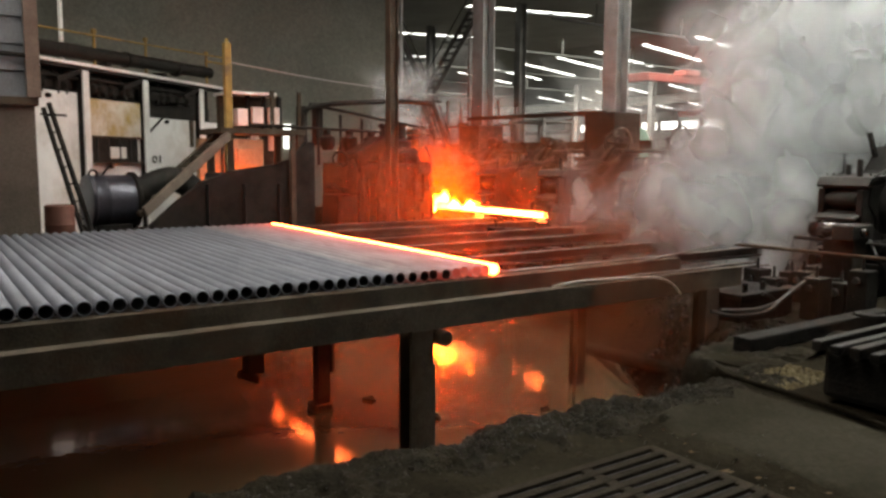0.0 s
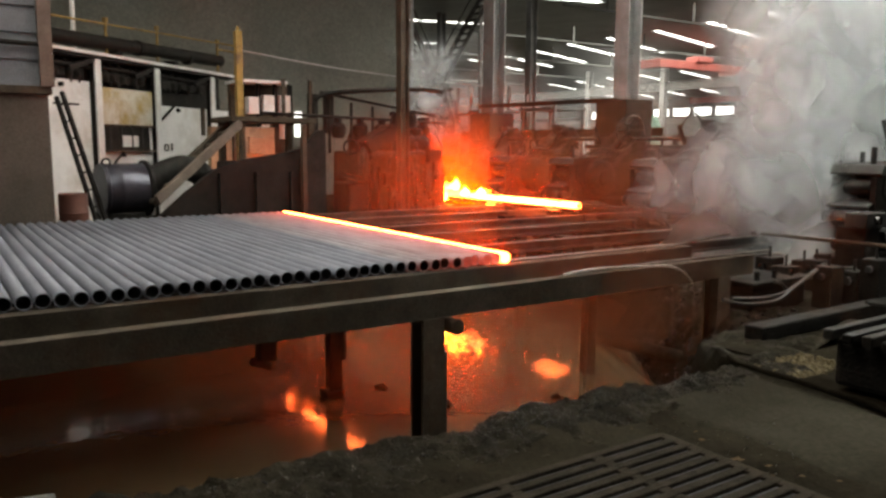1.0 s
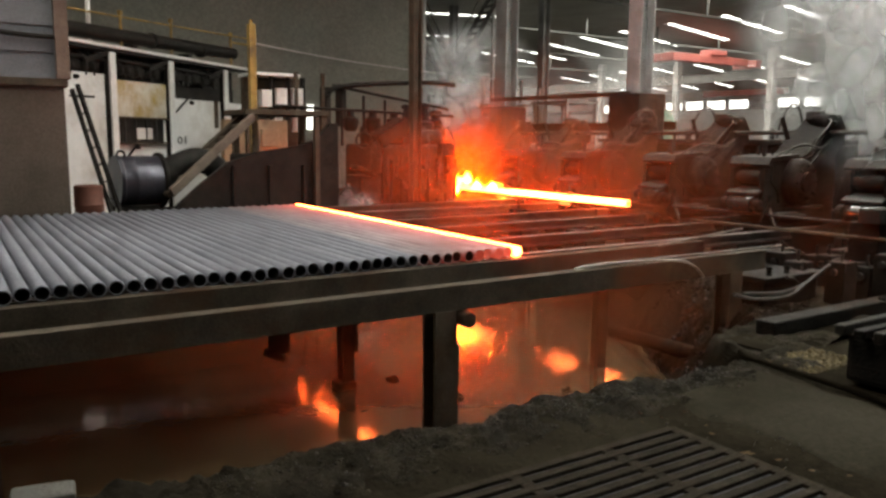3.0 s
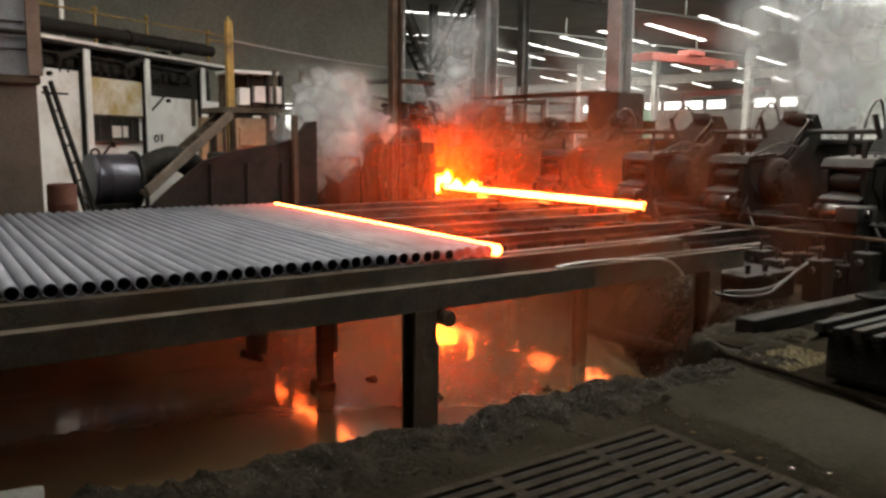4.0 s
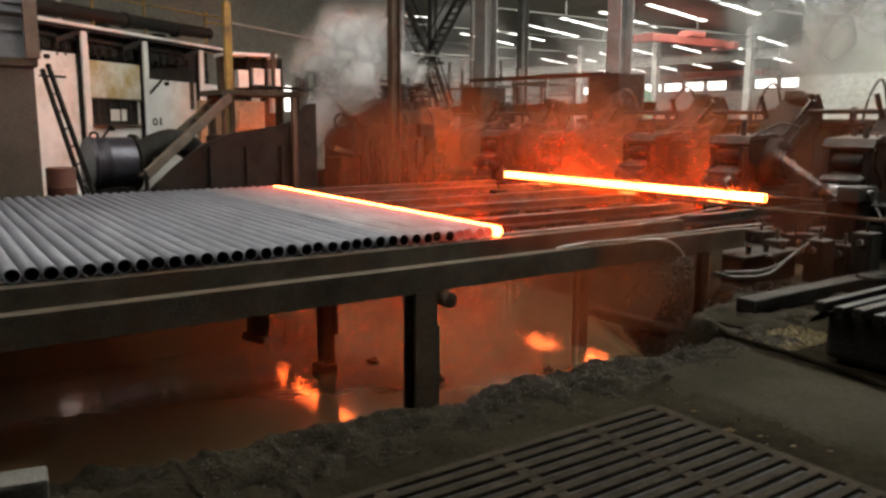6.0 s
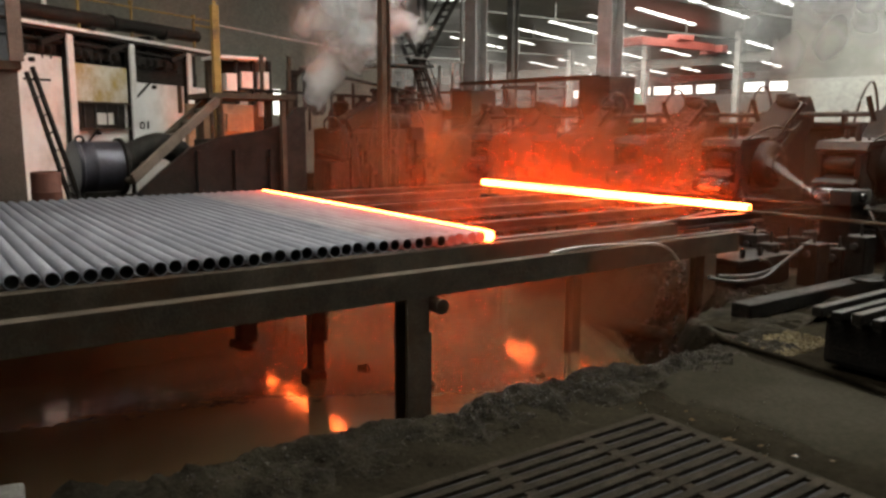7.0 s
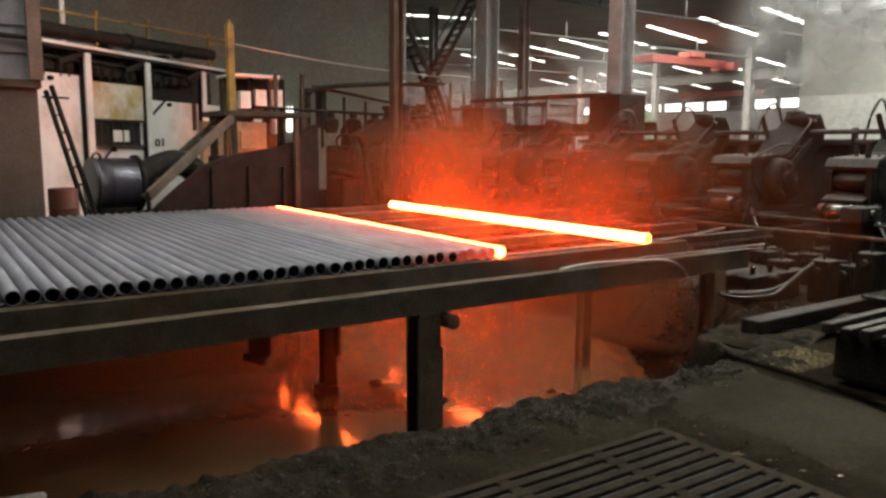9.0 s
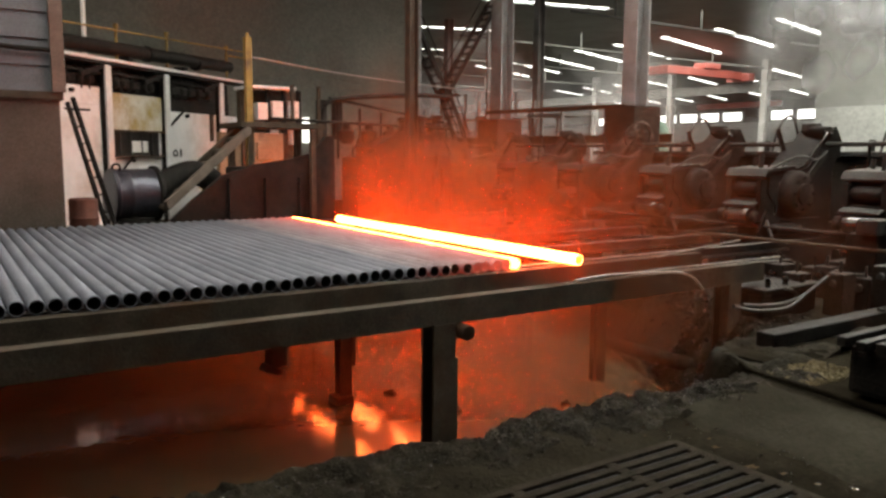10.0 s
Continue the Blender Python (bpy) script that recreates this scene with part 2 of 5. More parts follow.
def hose(points, r, seg=8, steps=6, bm=None):
    """A round hose through the points, smoothly bent."""
    bm = bm or bmesh.new()
    P = [Vector(p) for p in points]
    line = []
    for i in range(len(P) - 1):
        a, b, c, d = P[max(i - 1, 0)], P[i], P[i + 1], P[min(i + 2, len(P) - 1)]
        for k in range(steps):
            t = k / steps
            line.append(0.5 * ((2 * b) + (c - a) * t + (2 * a - 5 * b + 4 * c - d) * t * t + (3 * b - a - 3 * c + d) * t ** 3))
    line.append(P[-1])
    rings = []
    for i, v in enumerate(line):
        d = (line[min(i + 1, len(line) - 1)] - line[max(i - 1, 0)]).normalized()
        s = d.cross(Vector((0, 0, 1)) if abs(d.z) < 0.9 else Vector((1, 0, 0))).normalized()
        u = s.cross(d)
        rings.append([bm.verts.new(v + r * (s * math.cos(k * math.tau / seg) + u * math.sin(k * math.tau / seg))) for k in range(seg)])
    for a, b in zip(rings, rings[1:]):
        for k in range(seg):
            bm.faces.new((a[k], a[(k + 1) % seg], b[(k + 1) % seg], b[k]))
    bm.faces.new(rings[0][::-1])
    bm.faces.new(rings[-1])
    return bm


def lathe_x(c, prof, axis, seg=28, bm=None):
    """A turned body round an axis through c; prof: (distance along the axis, radius)."""
    bm = bm or bmesh.new()
    c, a = Vector(c), Vector(axis).normalized()
    s = a.cross(Vector((0, 0, 1)) if abs(a.z) < 0.9 else Vector((1, 0, 0))).normalized()
    u = s.cross(a)
    rings = [[bm.verts.new(c + a * d + r * (s * math.cos(k * math.tau / seg) + u * math.sin(k * math.tau / seg))) for k in range(seg)] for d, r in prof]
    for p, q in zip(rings, rings[1:]):
        for k in range(seg):
            bm.faces.new((p[k], p[(k + 1) % seg], q[(k + 1) % seg], q[k]))
    bm.faces.new(rings[0][::-1])
    bm.faces.new(rings[-1])
    bmesh.ops.recalc_face_normals(bm, faces=bm.faces)
    return bm


def ring(c, R, r, axis, seg=28, rs=8, bm=None):
    """A round ring (handwheel rim, hoop)."""
    bm = bm or bmesh.new()
    c, a = Vector(c), Vector(axis).normalized()
    s = a.cross(Vector((0, 0, 1)) if abs(a.z) < 0.9 else Vector((1, 0, 0))).normalized()
    u = s.cross(a)
    rows = []
    for i in range(seg):
        d = s * math.cos(i * math.tau / seg) + u * math.sin(i * math.tau / seg)
        rows.append([bm.verts.new(c + d * (R + r * math.cos(k * math.tau / rs)) + a * r * math.sin(k * math.tau / rs)) for k in range(rs)])
    for i in range(seg):
        p, q = rows[i], rows[(i + 1) % seg]
        for k in range(rs):
            bm.faces.new((p[k], q[k], q[(k + 1) % rs], p[(k + 1) % rs]))
    return bm


def profile_bar(outline, p, q, up=(0, 0, 1), bm=None):
    """A rolled section: the closed outline (across, up) drawn from p to q."""
    bm = bm or bmesh.new()
    p, q = Vector(p), Vector(q)
    d = (q - p).normalized()
    s = d.cross(Vector(up)).normalized()
    u = s.cross(d)
    A = [bm.verts.new(p + s * x + u * z) for x, z in outline]
    B = [bm.verts.new(q + s * x + u * z) for x, z in outline]
    n = len(outline)
    for k in range(n):
        bm.faces.new((A[k], A[(k + 1) % n], B[(k + 1) % n], B[k]))
    bm.faces.new(A[::-1])
    bm.faces.new(B)
    bmesh.ops.recalc_face_normals(bm, faces=bm.faces)
    return bm


def h_outline(w, h, tf, tw):
    """An H section, standing, centred across, top at 0."""
    a, b = w / 2, tw / 2
    return [(-a, 0), (a, 0), (a, -tf), (b, -tf), (b, -h + tf), (a, -h + tf), (a, -h), (-a, -h), (-a, -h + tf), (-b, -h + tf), (-b, -tf), (-a, -tf)]


def channel_outline(w, h, t):
    """A channel, open to the rear, top at 0."""
    return [(w / 2, 0), (-w / 2, 0), (-w / 2, -t), (w / 2 - t, -t), (w / 2 - t, -h + t), (-w / 2, -h + t), (-w / 2, -h), (w / 2, -h)]

from mathutils.bvhtree import BVHTree

# ---- ground, pit, hall shell ----
WATER_Z = -0.88


def rough_sheet(x0, x1, y0, y1, z, step, amp, scale, bm=None, skirt=0.0):
    """An uneven ground sheet."""
    bm = bm or bmesh.new()
    nx, ny = max(1, round((x1 - x0) / step)), max(1, round((y1 - y0) / step))
    g = [[bm.verts.new((x0 + (x1 - x0) * i / nx, y0 + (y1 - y0) * j / ny, z + amp * noise.fractal(Vector((x0 + (x1 - x0) * i / nx, y0 + (y1 - y0) * j / ny, 0)) * scale, 0.8, 2.0, 4))) for j in range(ny + 1)] for i in range(nx + 1)]
    for i in range(nx):
        for j in range(ny):
            bm.faces.new((g[i][j], g[i + 1][j], g[i + 1][j + 1], g[i][j + 1]))
    return bm


PIT = (-9.0, 7.65, 3.62, 12.0)
bm = rough_sheet(0.2, 6.4, -0.5, 3.35, 0.0, 0.06, 0.018, 2.2)
part("floor_near", bm, CONC, None, "dark wet dirty concrete floor beside the pit", True, "structure", "floor")
bm = bmesh.new()
slab(-14, 0.2, -14, 3.35, -1.8, 0.0, 0, bm)
slab(6.4, 90, -14, 3.35, -1.8, 0.0, 0, bm)
slab(0.2, 6.4, -14, -0.5, -1.8, 0.0, 0, bm)
slab(PIT[1] + 0.35, 90, 3.35, 95, -1.8, 0.0, 0, bm)
slab(-14, PIT[1] + 0.35, PIT[3], 95, -1.8, 0.0, 0, bm)
slab(-14, PIT[0], 3.35, PIT[3], -1.8, 0.0, 0, bm)
slab(5.4, 9.5, 3.35, 3.9, -1.8, -0.005, 0, bm)
part("ground", bm, CONC, None, "dark oily concrete hall floor", False, "structure", "floor")
bm = rough_sheet(PIT[0] - 0.4, PIT[1] + 0.6, PIT[2] - 0.5, PIT[3] + 0.2, WATER_Z, 0.5, 0.0, 1.0)
part("water", bm, WATER, None, "still brown muddy water in the flooded pit", True, "structure", "water")


def ridge(name, p, q, w, h, label, seed, mat_=None):
    """A heaped bank of broken concrete and scale along a line: a lumpy ridge that falls to the water."""
    bm = bmesh.new()
    p, q = Vector(p), Vector(q)
    d = (q - p).normalized()
    s = Vector((-d.y, d.x, 0))
    n, k = max(2, int((q - p).length / 0.028)), 32
    g = []
    for i in range(n + 1):
        row = []
        for j in range(k + 1):
            u = j / k
            c = p + (q - p) * (i / n) + s * ((u - 0.5) * w)
            prof = h * (math.sin(min(u * 1.7, 1.0) * math.pi / 2)) if u < 0.62 else h - (u - 0.62) / 0.38 * (h + 1.25)
            f = noise.fractal(Vector((c.x, c.y, seed)) * 4.5, 0.7, 2.0, 5)
            e = noise.fractal(Vector((c.x * 0.9, seed, c.y)) * 2.0, 0.8, 2.0, 3)
            row.append(bm.verts.new(c + Vector((0, 0, prof + 0.05 * f + 0.02 * e + 0.013 * noise.fractal(Vector((c.x, c.y, seed)) * 21, 0.6, 2.0, 3))) + s * (0.09 * e)))
        g.append(row)
    for i in range(n):
        for j in range(k):
            bm.faces.new((g[i][j], g[i + 1][j], g[i + 1][j + 1], g[i][j + 1]))
    return part(name, bm, mat_ or RUBBLE, None, label, True, "structure", "kerb")


kerb = ridge("kerb_near", (0.9, 3.32, -0.03), (5.35, 3.27, -0.03), 0.95, 0.06, "crumbling muddy concrete kerb of the pit", 3.1)
ridge("kerb_west", (-4.0, 4.3, -0.04), (1.2, 3.33, -0.04), 0.95, 0.06, "crumbling muddy concrete kerb of the pit", 3.1)


def bank_height(x, y):
    """The debris bank at the end of the pit: from the water up to the floor."""
    u = (x - 5.45 - min(max(y - 4.6, -0.6), 2.6) * 0.72 + 3.0 * min(max((x - 4.7) / 0.7, 0.0), 1.0) * max(0.0, min(4.25 - y, 0.6))) / 1.25
    u = min(max(u, 0.0), 1.0)
    return -1.22 + 1.22 * u * u * (3 - 2 * u)


bm = bmesh.new()
g = []
for i in range(72):
    row = []
    for j in range(150):
        x, y = 4.7 + i * 0.058, 3.3 + j * 0.059
        n = noise.fractal(Vector((x, y, 1.3)) * 3.0, 0.75, 2.0, 5)
        row.append(bm.verts.new((x, y, bank_height(x, y) + 0.07 * n)))
    g.append(row)
for p, q in zip(g, g[1:]):
    for k in range(149):
        bm.faces.new((p[k], q[k], q[k + 1], p[k + 1]))
part("bank", bm, RUBBLE, None, "dark bank of rubble and mill scale at the pit's end", True, "structure", "bank")


def stones(name, boxes, count, lo, hi, label, seed, material, on=None):
    """Loose chips and stones lying on a surface."""
    rnd = random.Random(seed)
    bm = bmesh.new()
    tree = BVHTree.FromPolygons([v.co for v in on.data.vertices], [p.vertices[:] for p in on.data.polygons]) if on else None
    for _ in range(count):
        x0, x1, y0, y1, z = rnd.choice(boxes)
        r = lo + (hi - lo) * rnd.random() ** 3
        px, py = rnd.uniform(x0, x1), rnd.uniform(y0, y1)
        if tree:
            z = tree.ray_cast(Vector((px, py, 3)), Vector((0, 0, -1)))[0]
            if z is None:
                continue
            z = z.z
        m = pose(px, py, (bank_height(px, py) if z is None else z) + r * 0.25, rnd.uniform(0, 360), rnd.uniform(0, 360), rnd.uniform(0, 360)) @ Matrix.Diagonal((r, r * rnd.uniform(0.5, 1), r * rnd.uniform(0.35, 0.8), 1))
        got = bmesh.ops.create_icosphere(bm, subdivisions=1, radius=1, matrix=m)
        for v in got["verts"]:
            v.co += Vector((rnd.uniform(-1, 1), rnd.uniform(-1, 1), rnd.uniform(-1, 1))) * r * 0.22
    return part(name, bm, material, None, label, False, "stuff", "rubble")


SCALE = mat("wet_mill_scale", (0.02, 0.017, 0.013), (0.055, 0.048, 0.038), 0.12, 0.45, 12, 80, 0.4, 0.7)
stones("rubble", [(0.3, 5.3, 2.95, 3.6, 0.05), (2.4, 4.6, 3.15, 3.5, 0.07)], 4200, 0.003, 0.013, "broken concrete and scale chips on the kerb", 5, SCALE, kerb)
stones("scale_heap", [(5.6, 7.6, 4.2, 6.5, None), (6.6, 8.4, 5.0, 9.5, None)], 1900, 0.008, 0.04, "heap of flaky mill scale under the cooling bed", 6, SCALE)
stones("floor_chips", [(2.0, 5.0, 1.8, 3.2, 0.01), (3.4, 4.2, 2.0, 3.2, 0.01)], 160, 0.003, 0.012, "small chips scattered over the concrete floor", 9, SCALE)

for x, y, r in ((3.81, 6.75, 0.07), (4.08, 5.93, 0.07), (3.22, 6.93, 0.035), (5.15, 5.52, 0.05)):
    f = thing("floating_scrap", (x, y, WATER_Z), "dark scrap floating on the muddy water", "scrap", "floating scraps")
    part("lump", box((x, y, WATER_Z + 0.008), (r * 2, r, 0.035), (6, -4, 30 * x), 0.015), RUBBLE, f)
    part("chip", box((x + r * 0.4, y, WATER_Z + 0.03), (r * 0.7, r * 0.5, 0.03), (-8, 10, 70 * x), 0.01), RUBBLE, f)

# hall shell
# unseen walls behind the camera, added to keep sky light out
bm = bmesh.new()
slab(-14.3, -14, -14, 95, 0, 12, 0, bm)
slab(-14, 90, -14.3, -14, 0, 12, 0, bm)
part("wall_south", bm, DWALL, None, "unseen sheet-clad wall closing the hall", False, "structure", "wall")
part("wall_north", slab(-14, 90, 95, 95.3, 0, 14), PALE, None, "pale far hall end wall", False, "structure", "wall")
part("wall_east", slab(90, 90.3, -14, 95, 0, 14), PALE, None, "pale far hall side wall", False, "structure", "wall")
# the tall dark partition behind the furnace
part("wall_partition", slab(-14, 14.55, 24.0, 24.25, 0, 12), DWALL, None, "tall dark sooty sheet partition wall", False, "structure", "wall")


def roof_bay(name, x0, x1, z0, z1, y0, y1, strips, label, sheet=2.1):
    """One roof slope with its roof lights let in between the sheets."""
    bm = bmesh.new()
    n = Vector((-(z1 - z0), 0, x1 - x0)).normalized() * 0.12

    def quad(xa, xb, ya, yb):
        za, zb = z0 + (z1 - z0) * (xa - x0) / (x1 - x0), z0 + (z1 - z0) * (xb - x0) / (x1 - x0)
        lowr = [bm.verts.new(v) for v in ((xa, ya, za), (xb, ya, zb), (xb, yb, zb), (xa, yb, za))]
        up = [bm.verts.new(v.co + n) for v in lowr]
        bm.faces.new(lowr[::-1])
        bm.faces.new(up)
        for k in range(4):
            bm.faces.new((lowr[k], lowr[(k + 1) % 4], up[(k + 1) % 4], up[k]))
    ys = sorted(strips)
    at = y0
    for ya, yb, xa, xb in ys:
        quad(x0, x1, at, ya)
        if xa > x0:
            quad(x0, xa, ya, yb)
        if xb < x1:
            quad(xb, x1, ya, yb)
        at = yb
    quad(x0, x1, at, y1)
    ob = part(name, bm, ROOF, None, label, False, "structure", "roof")
    for ya, yb, xa, xb in ys:
        m = max(1, round((xb - xa) / sheet))
        for i in range(m):
            a, b = xa + (xb - xa) * i / m + 0.08, xa + (xb - xa) * (i + 1) / m - 0.12
            za, zb = [z0 + (z1 - z0) * (v - x0) / (x1 - x0) + 0.05 for v in (a, b)]
            g = bmesh.new()
            g.faces.new([g.verts.new(v) for v in ((a, ya + .06, za), (b, ya + .06, zb), (b, yb - .06, zb), (a, yb - .06, za))])
            bmesh.ops.solidify(g, geom=g.faces[:], thickness=0.02)
            part("roof_light", g, DAYLIGHT, ob)
    return ob


# unseen roof added against sky light; its glowing strip is added too
roof_bay("roof_near", -14, 16, 9.6, 9.6, -14, 95, [(-4, 12, 7.5, 10.5)], "unseen grey sheet roof closing the mill bay")
roof_bay("roof_1", 16, 37, 8.1, 9.1, -14, 95, [(27.6, 28.3, 20.5, 28.2), (36.1, 36.8, 20.5, 28.2), (45.7, 46.4, 26.0, 31.0)], "grey sheet roof with roof lights", 1.2)
roof_bay("roof_2", 37, 47, 9.1, 8.1, -14, 95, [(y - 0.3, y + 0.3, 38.6, 44.6) for y in (21.8, 25.8, 29.8, 33.8, 37.9, 41.7, 45.8, 49.8, 53.8)], "grey sheet roof with roof lights", 1.0)
roof_bay("roof_3", 47, 53, 8.1, 9.1, -14, 95, [], "grey sheet roof of the far bay")
roof_bay("roof_4", 53, 72, 9.1, 7.2, -14, 95, [(y - 0.3, y + 0.3, 57.9, 70.4) for y in (38.9, 43.2, 47.5, 52.4, 56.8, 61.2, 65.6)], "grey sheet roof with roof lights", 1.25)
roof_bay("roof_5", 72, 90, 7.2, 9.0, -14, 95, [], "grey sheet roof of the far bay")

# window strip low on the far side
wall_far = part("wall_far", slab(62, 62.3, 20, 95, 0, 4.6), PALE, None, "pale low wall under a strip of windows", False, "structure", "wall")
for i in range(13):
    y = 33.0 + i * 2.5
    if i == 4:
        continue
    w = thing("window_strip", (62.0, y, 5.0), "bright daylit window in the far hall wall", "window", "far window strip", "structure")
    part("pane", slab(62.0, 62.05, y - 1.0, y + 1.0, 4.75, 5.5), DAYWIN, w)
    part("frame", slab(61.95, 62.2, y - 1.25, y - 1.0, 4.6, 5.7), COL, w)
# pale partition with grey cladding above, beyond the stands
part("wall_side", slab(30, 30.2, -14, 18.1, 0, 3.55), PALE, None, "pale greenish-white low partition wall", False, "structure", "wall")
part("wall_side_cladding", slab(30.02, 30.2, -14, 18.1, 3.56, 8.7), ROOF, None, "grey sheet cladding above the pale wall", False, "structure", "wall")
for y in (16.6, 15.2):
    w = thing("window_high", (30, y, 7.3), "bright high window in the grey cladding", "window", "high windows", "structure")
    part("pane", slab(29.93, 30.0, y - 0.62, y + 0.62, 6.75, 7.6), DAYWIN, w)


def column(x, y, w, d, z1, label, base=None):
    c = thing("steel_column", (x, y, 0), label, "column", "hall columns")
    part("shaft", profile_bar([(a, b + d / 2) for a, b in h_outline(w, d, 0.03, 0.02)], (x, y, 0.0), (x, y, z1), up=(1, 0, 0)), COL, c)
    part("foot_plate", slab(x - d * .8, x + d * .8, y - w * .8, y + w * .8, 0, 0.05), BEAM, c)
    if base:
        part("base_casing", slab(x - .5, x + .38, y - .48, y + .48, 0.05, base, 0.03), MACHINE, c, "dark boxed column foot")
    return c


column(13.75, 12.75, 0.42, 0.42, 9.6, "tall grey steel column with a dark boxed foot", 2.74)
column(13.75, 17.85, 0.5, 0.42, 9.6, "tall grey steel column with a dark boxed foot", 2.6)
for x, zt in ((47, 8.0), (72, 7.1)):
    for y in (24, 32, 40, 48, 56, 65, 74):
        column(x, y, 0.45, 0.45, zt, "slim grey steel hall column")
for y in (26, 33, 40, 47, 54):
    column(22.0, y, 0.35, 0.35, 8.3, "slim grey steel hall column")
TRUSS = mat("dull_grey_truss_paint", (0.07, 0.075, 0.07), (0.11, 0.115, 0.11), 0.7, 0, 2, 30, 0.1)
# trusses, purlins and crane beams of the far bays
for y in (24, 32, 40, 48, 56, 65, 74):
    b = thing("roof_truss", (37, y, 8.2), "grey steel roof truss of the far hall", "truss", "roof trusses")
    part("bottom_chord", slab(22, 47, y - .04, y + .04, 7.36, 7.44), TRUSS, b)
    for k in range(5):
        x = 24.5 + k * 5.6
        part("web", slab(x - .03, x + .03, y - .03, y + .03, 7.46, 8.3 if x < 45 else 7.7), TRUSS, b)
for x, z in ((47.0, 6.6), (72.0, 5.6)):
    b = thing("crane_beam", (x, 50, z), "grey steel crane runway beam along the columns", "beam", "crane beams")
    part("web", profile_bar(h_outline(0.35, 0.7, 0.04, 0.03), (x, 8 if x < 20 else 18, z), (x, 92, z)), TRUSS, b)
cr = thing("overhead_crane", (44, 33, 6.6), "red overhead travelling crane in the far bay", "crane")
part("girder", slab(38.5, 46, 33.2, 33.8, 6.7, 7.2, 0.03), CRANE, cr)
part("end_carriage", slab(37.9, 38.5, 32.6, 34.4, 6.6, 7.1, 0.03), CRANE, cr)
part("end_carriage", slab(46, 46.6, 32.6, 34.4, 6.6, 7.1, 0.03), CRANE, cr)
part("trolley", slab(42, 43.5, 33.0, 34, 7.2, 7.55, 0.05), CRANE, cr)
cr = thing("overhead_crane", (60, 46, 4.6), "red crane beam low in the far bay", "crane")
part("girder", slab(57.5, 58.2, 38, 46, 5.6, 6.1, 0.03), CRANE, cr)
# horizontal tie between the column feet
tb = thing("tie_beam", (13.3, 15, 2.74), "rusty dark tie beam between two columns", "beam")
part("web", profile_bar(h_outline(0.1, 0.1, 0.01, 0.01), (13.3, 12.6, 2.78), (13.3, 18.0, 2.84)), BEAM, tb)
tb = thing("tie_beam", (14.6, 17, 2.0), "rusty dark tie beam behind the columns", "beam")
part("web", profile_bar(h_outline(0.2, 0.22, 0.02, 0.02), (15.4, 13, 2.15), (15.4, 28, 2.15)), BEAM, tb)
# mid-hall platforms and frames behind the mill
rnd = random.Random(4)
for i in range(7):
    x, y = 19 + rnd.uniform(-1, 3), 21 + i * 2.6
    f = thing("pipe_frame", (x, y, 0), "grey steel storage frame in the middle of the hall", "frame", "storage frames")
    for dx in (0, 1.4):
        for dy in (0, 1.8):
            part("post", slab(x + dx - .05, x + dx + .05, y + dy - .05, y + dy + .05, 0, 3.2 + (i % 3) * .5), COL, f)
    for z in (1.2, 2.2, 3.0):
        part("shelf", slab(x - .1, x + 1.5, y - .1, y + 1.9, z, z + 0.08), COL if z > 2 else BEAM, f)
    if i % 2:
        part("panel", slab(x - .12, x - .1, y, y + 1.8, 2.3, 2.9), PALE, f)
# stair tower of the far bay
st = thing("stair_tower", (14.0, 21.2, 0), "dark open steel stair and ladder tower", "stairs")
for x, y, z in ((12.9, 21.0, 9.0), (14.2, 21.7, 3.6), (16.1, 21.7, 6.8)):
    part("post", strut((x, y, 0), (x, y, z), .09, .09), COL, st)
FLIGHTS = (((12.9, 5.5), (14.0, 3.5)), ((16.0, 6.65), (14.05, 3.6)), ((14.0, 3.7), (14.85, 1.7)))
for (xa, za), (xb, zb) in FLIGHTS:
    for y in (21.0, 21.6):
        part("stringer", strut((xa, y, za), (xb, y, zb), 0.05, 0.13), MACHINE, st)
        part("handrail", strut((xa, y, za + 0.55), (xb, y, zb + 0.55), 0.03, 0.03), MACHINE, st)
    steps = round(abs(za - zb) / 0.24)
    for k in range(steps):
        t = (k + 0.5) / steps
        x, z = xa + (xb - xa) * t, za + (zb - za) * t
        part("tread", slab(x - 0.09, x + 0.09, 21.0, 21.6, z - 0.015, z + 0.015), MACHINE, st)
part("landing", slab(13.7, 14.4, 20.9, 21.7, 3.46, 3.54), MACHINE, st)

# ---- cooling bed ----
bed = thing("cooling_bed", (0, 5.4, WATER_Z), "rusty steel cooling bed standing over the flooded pit", "cooling bed")
part("front_beam", profile_bar(channel_outline(0.12, 0.19, 0.02), (-6.0, 4.64, 0.56), (6.95, 4.64, 0.56)), BEAM, bed)
part("front_beam", profile_bar(channel_outline(0.14, 0.34, 0.02), (-6.0, 5.53, 0.542), (7.1, 5.53, 0.542)), BEAM, bed)
for y, x1, z in ((5.72, 9.1, 0.545), (6.78, 8.95, 0.545), (8.05, 9.0, 0.545), (9.08, 9.2, 0.545), (10.33, 9.2, 0.545), (11.55, 9.2, 0.53)):
    part("skid_rail", profile_bar(h_outline(0.10, 0.12, 0.025, 0.03), (-6.0, y, z), (x1, y, z)), RAIL, bed, "worn bright-topped skid rail")
for x in (-2.6, 0.0, 3.05, 6.48):
    part("leg", profile_bar([(a, b + 0.09) for a, b in h_outline(0.19, 0.18, 0.018, 0.018)], (x, 4.66, -1.5), (x, 4.66, 0.372), up=(0, 1, 0)), BEAM, bed)
    part("leg_stiffener", slab(x + 0.098, x + 0.125, 4.58, 4.74, -0.6, 0.10), BEAM, bed)
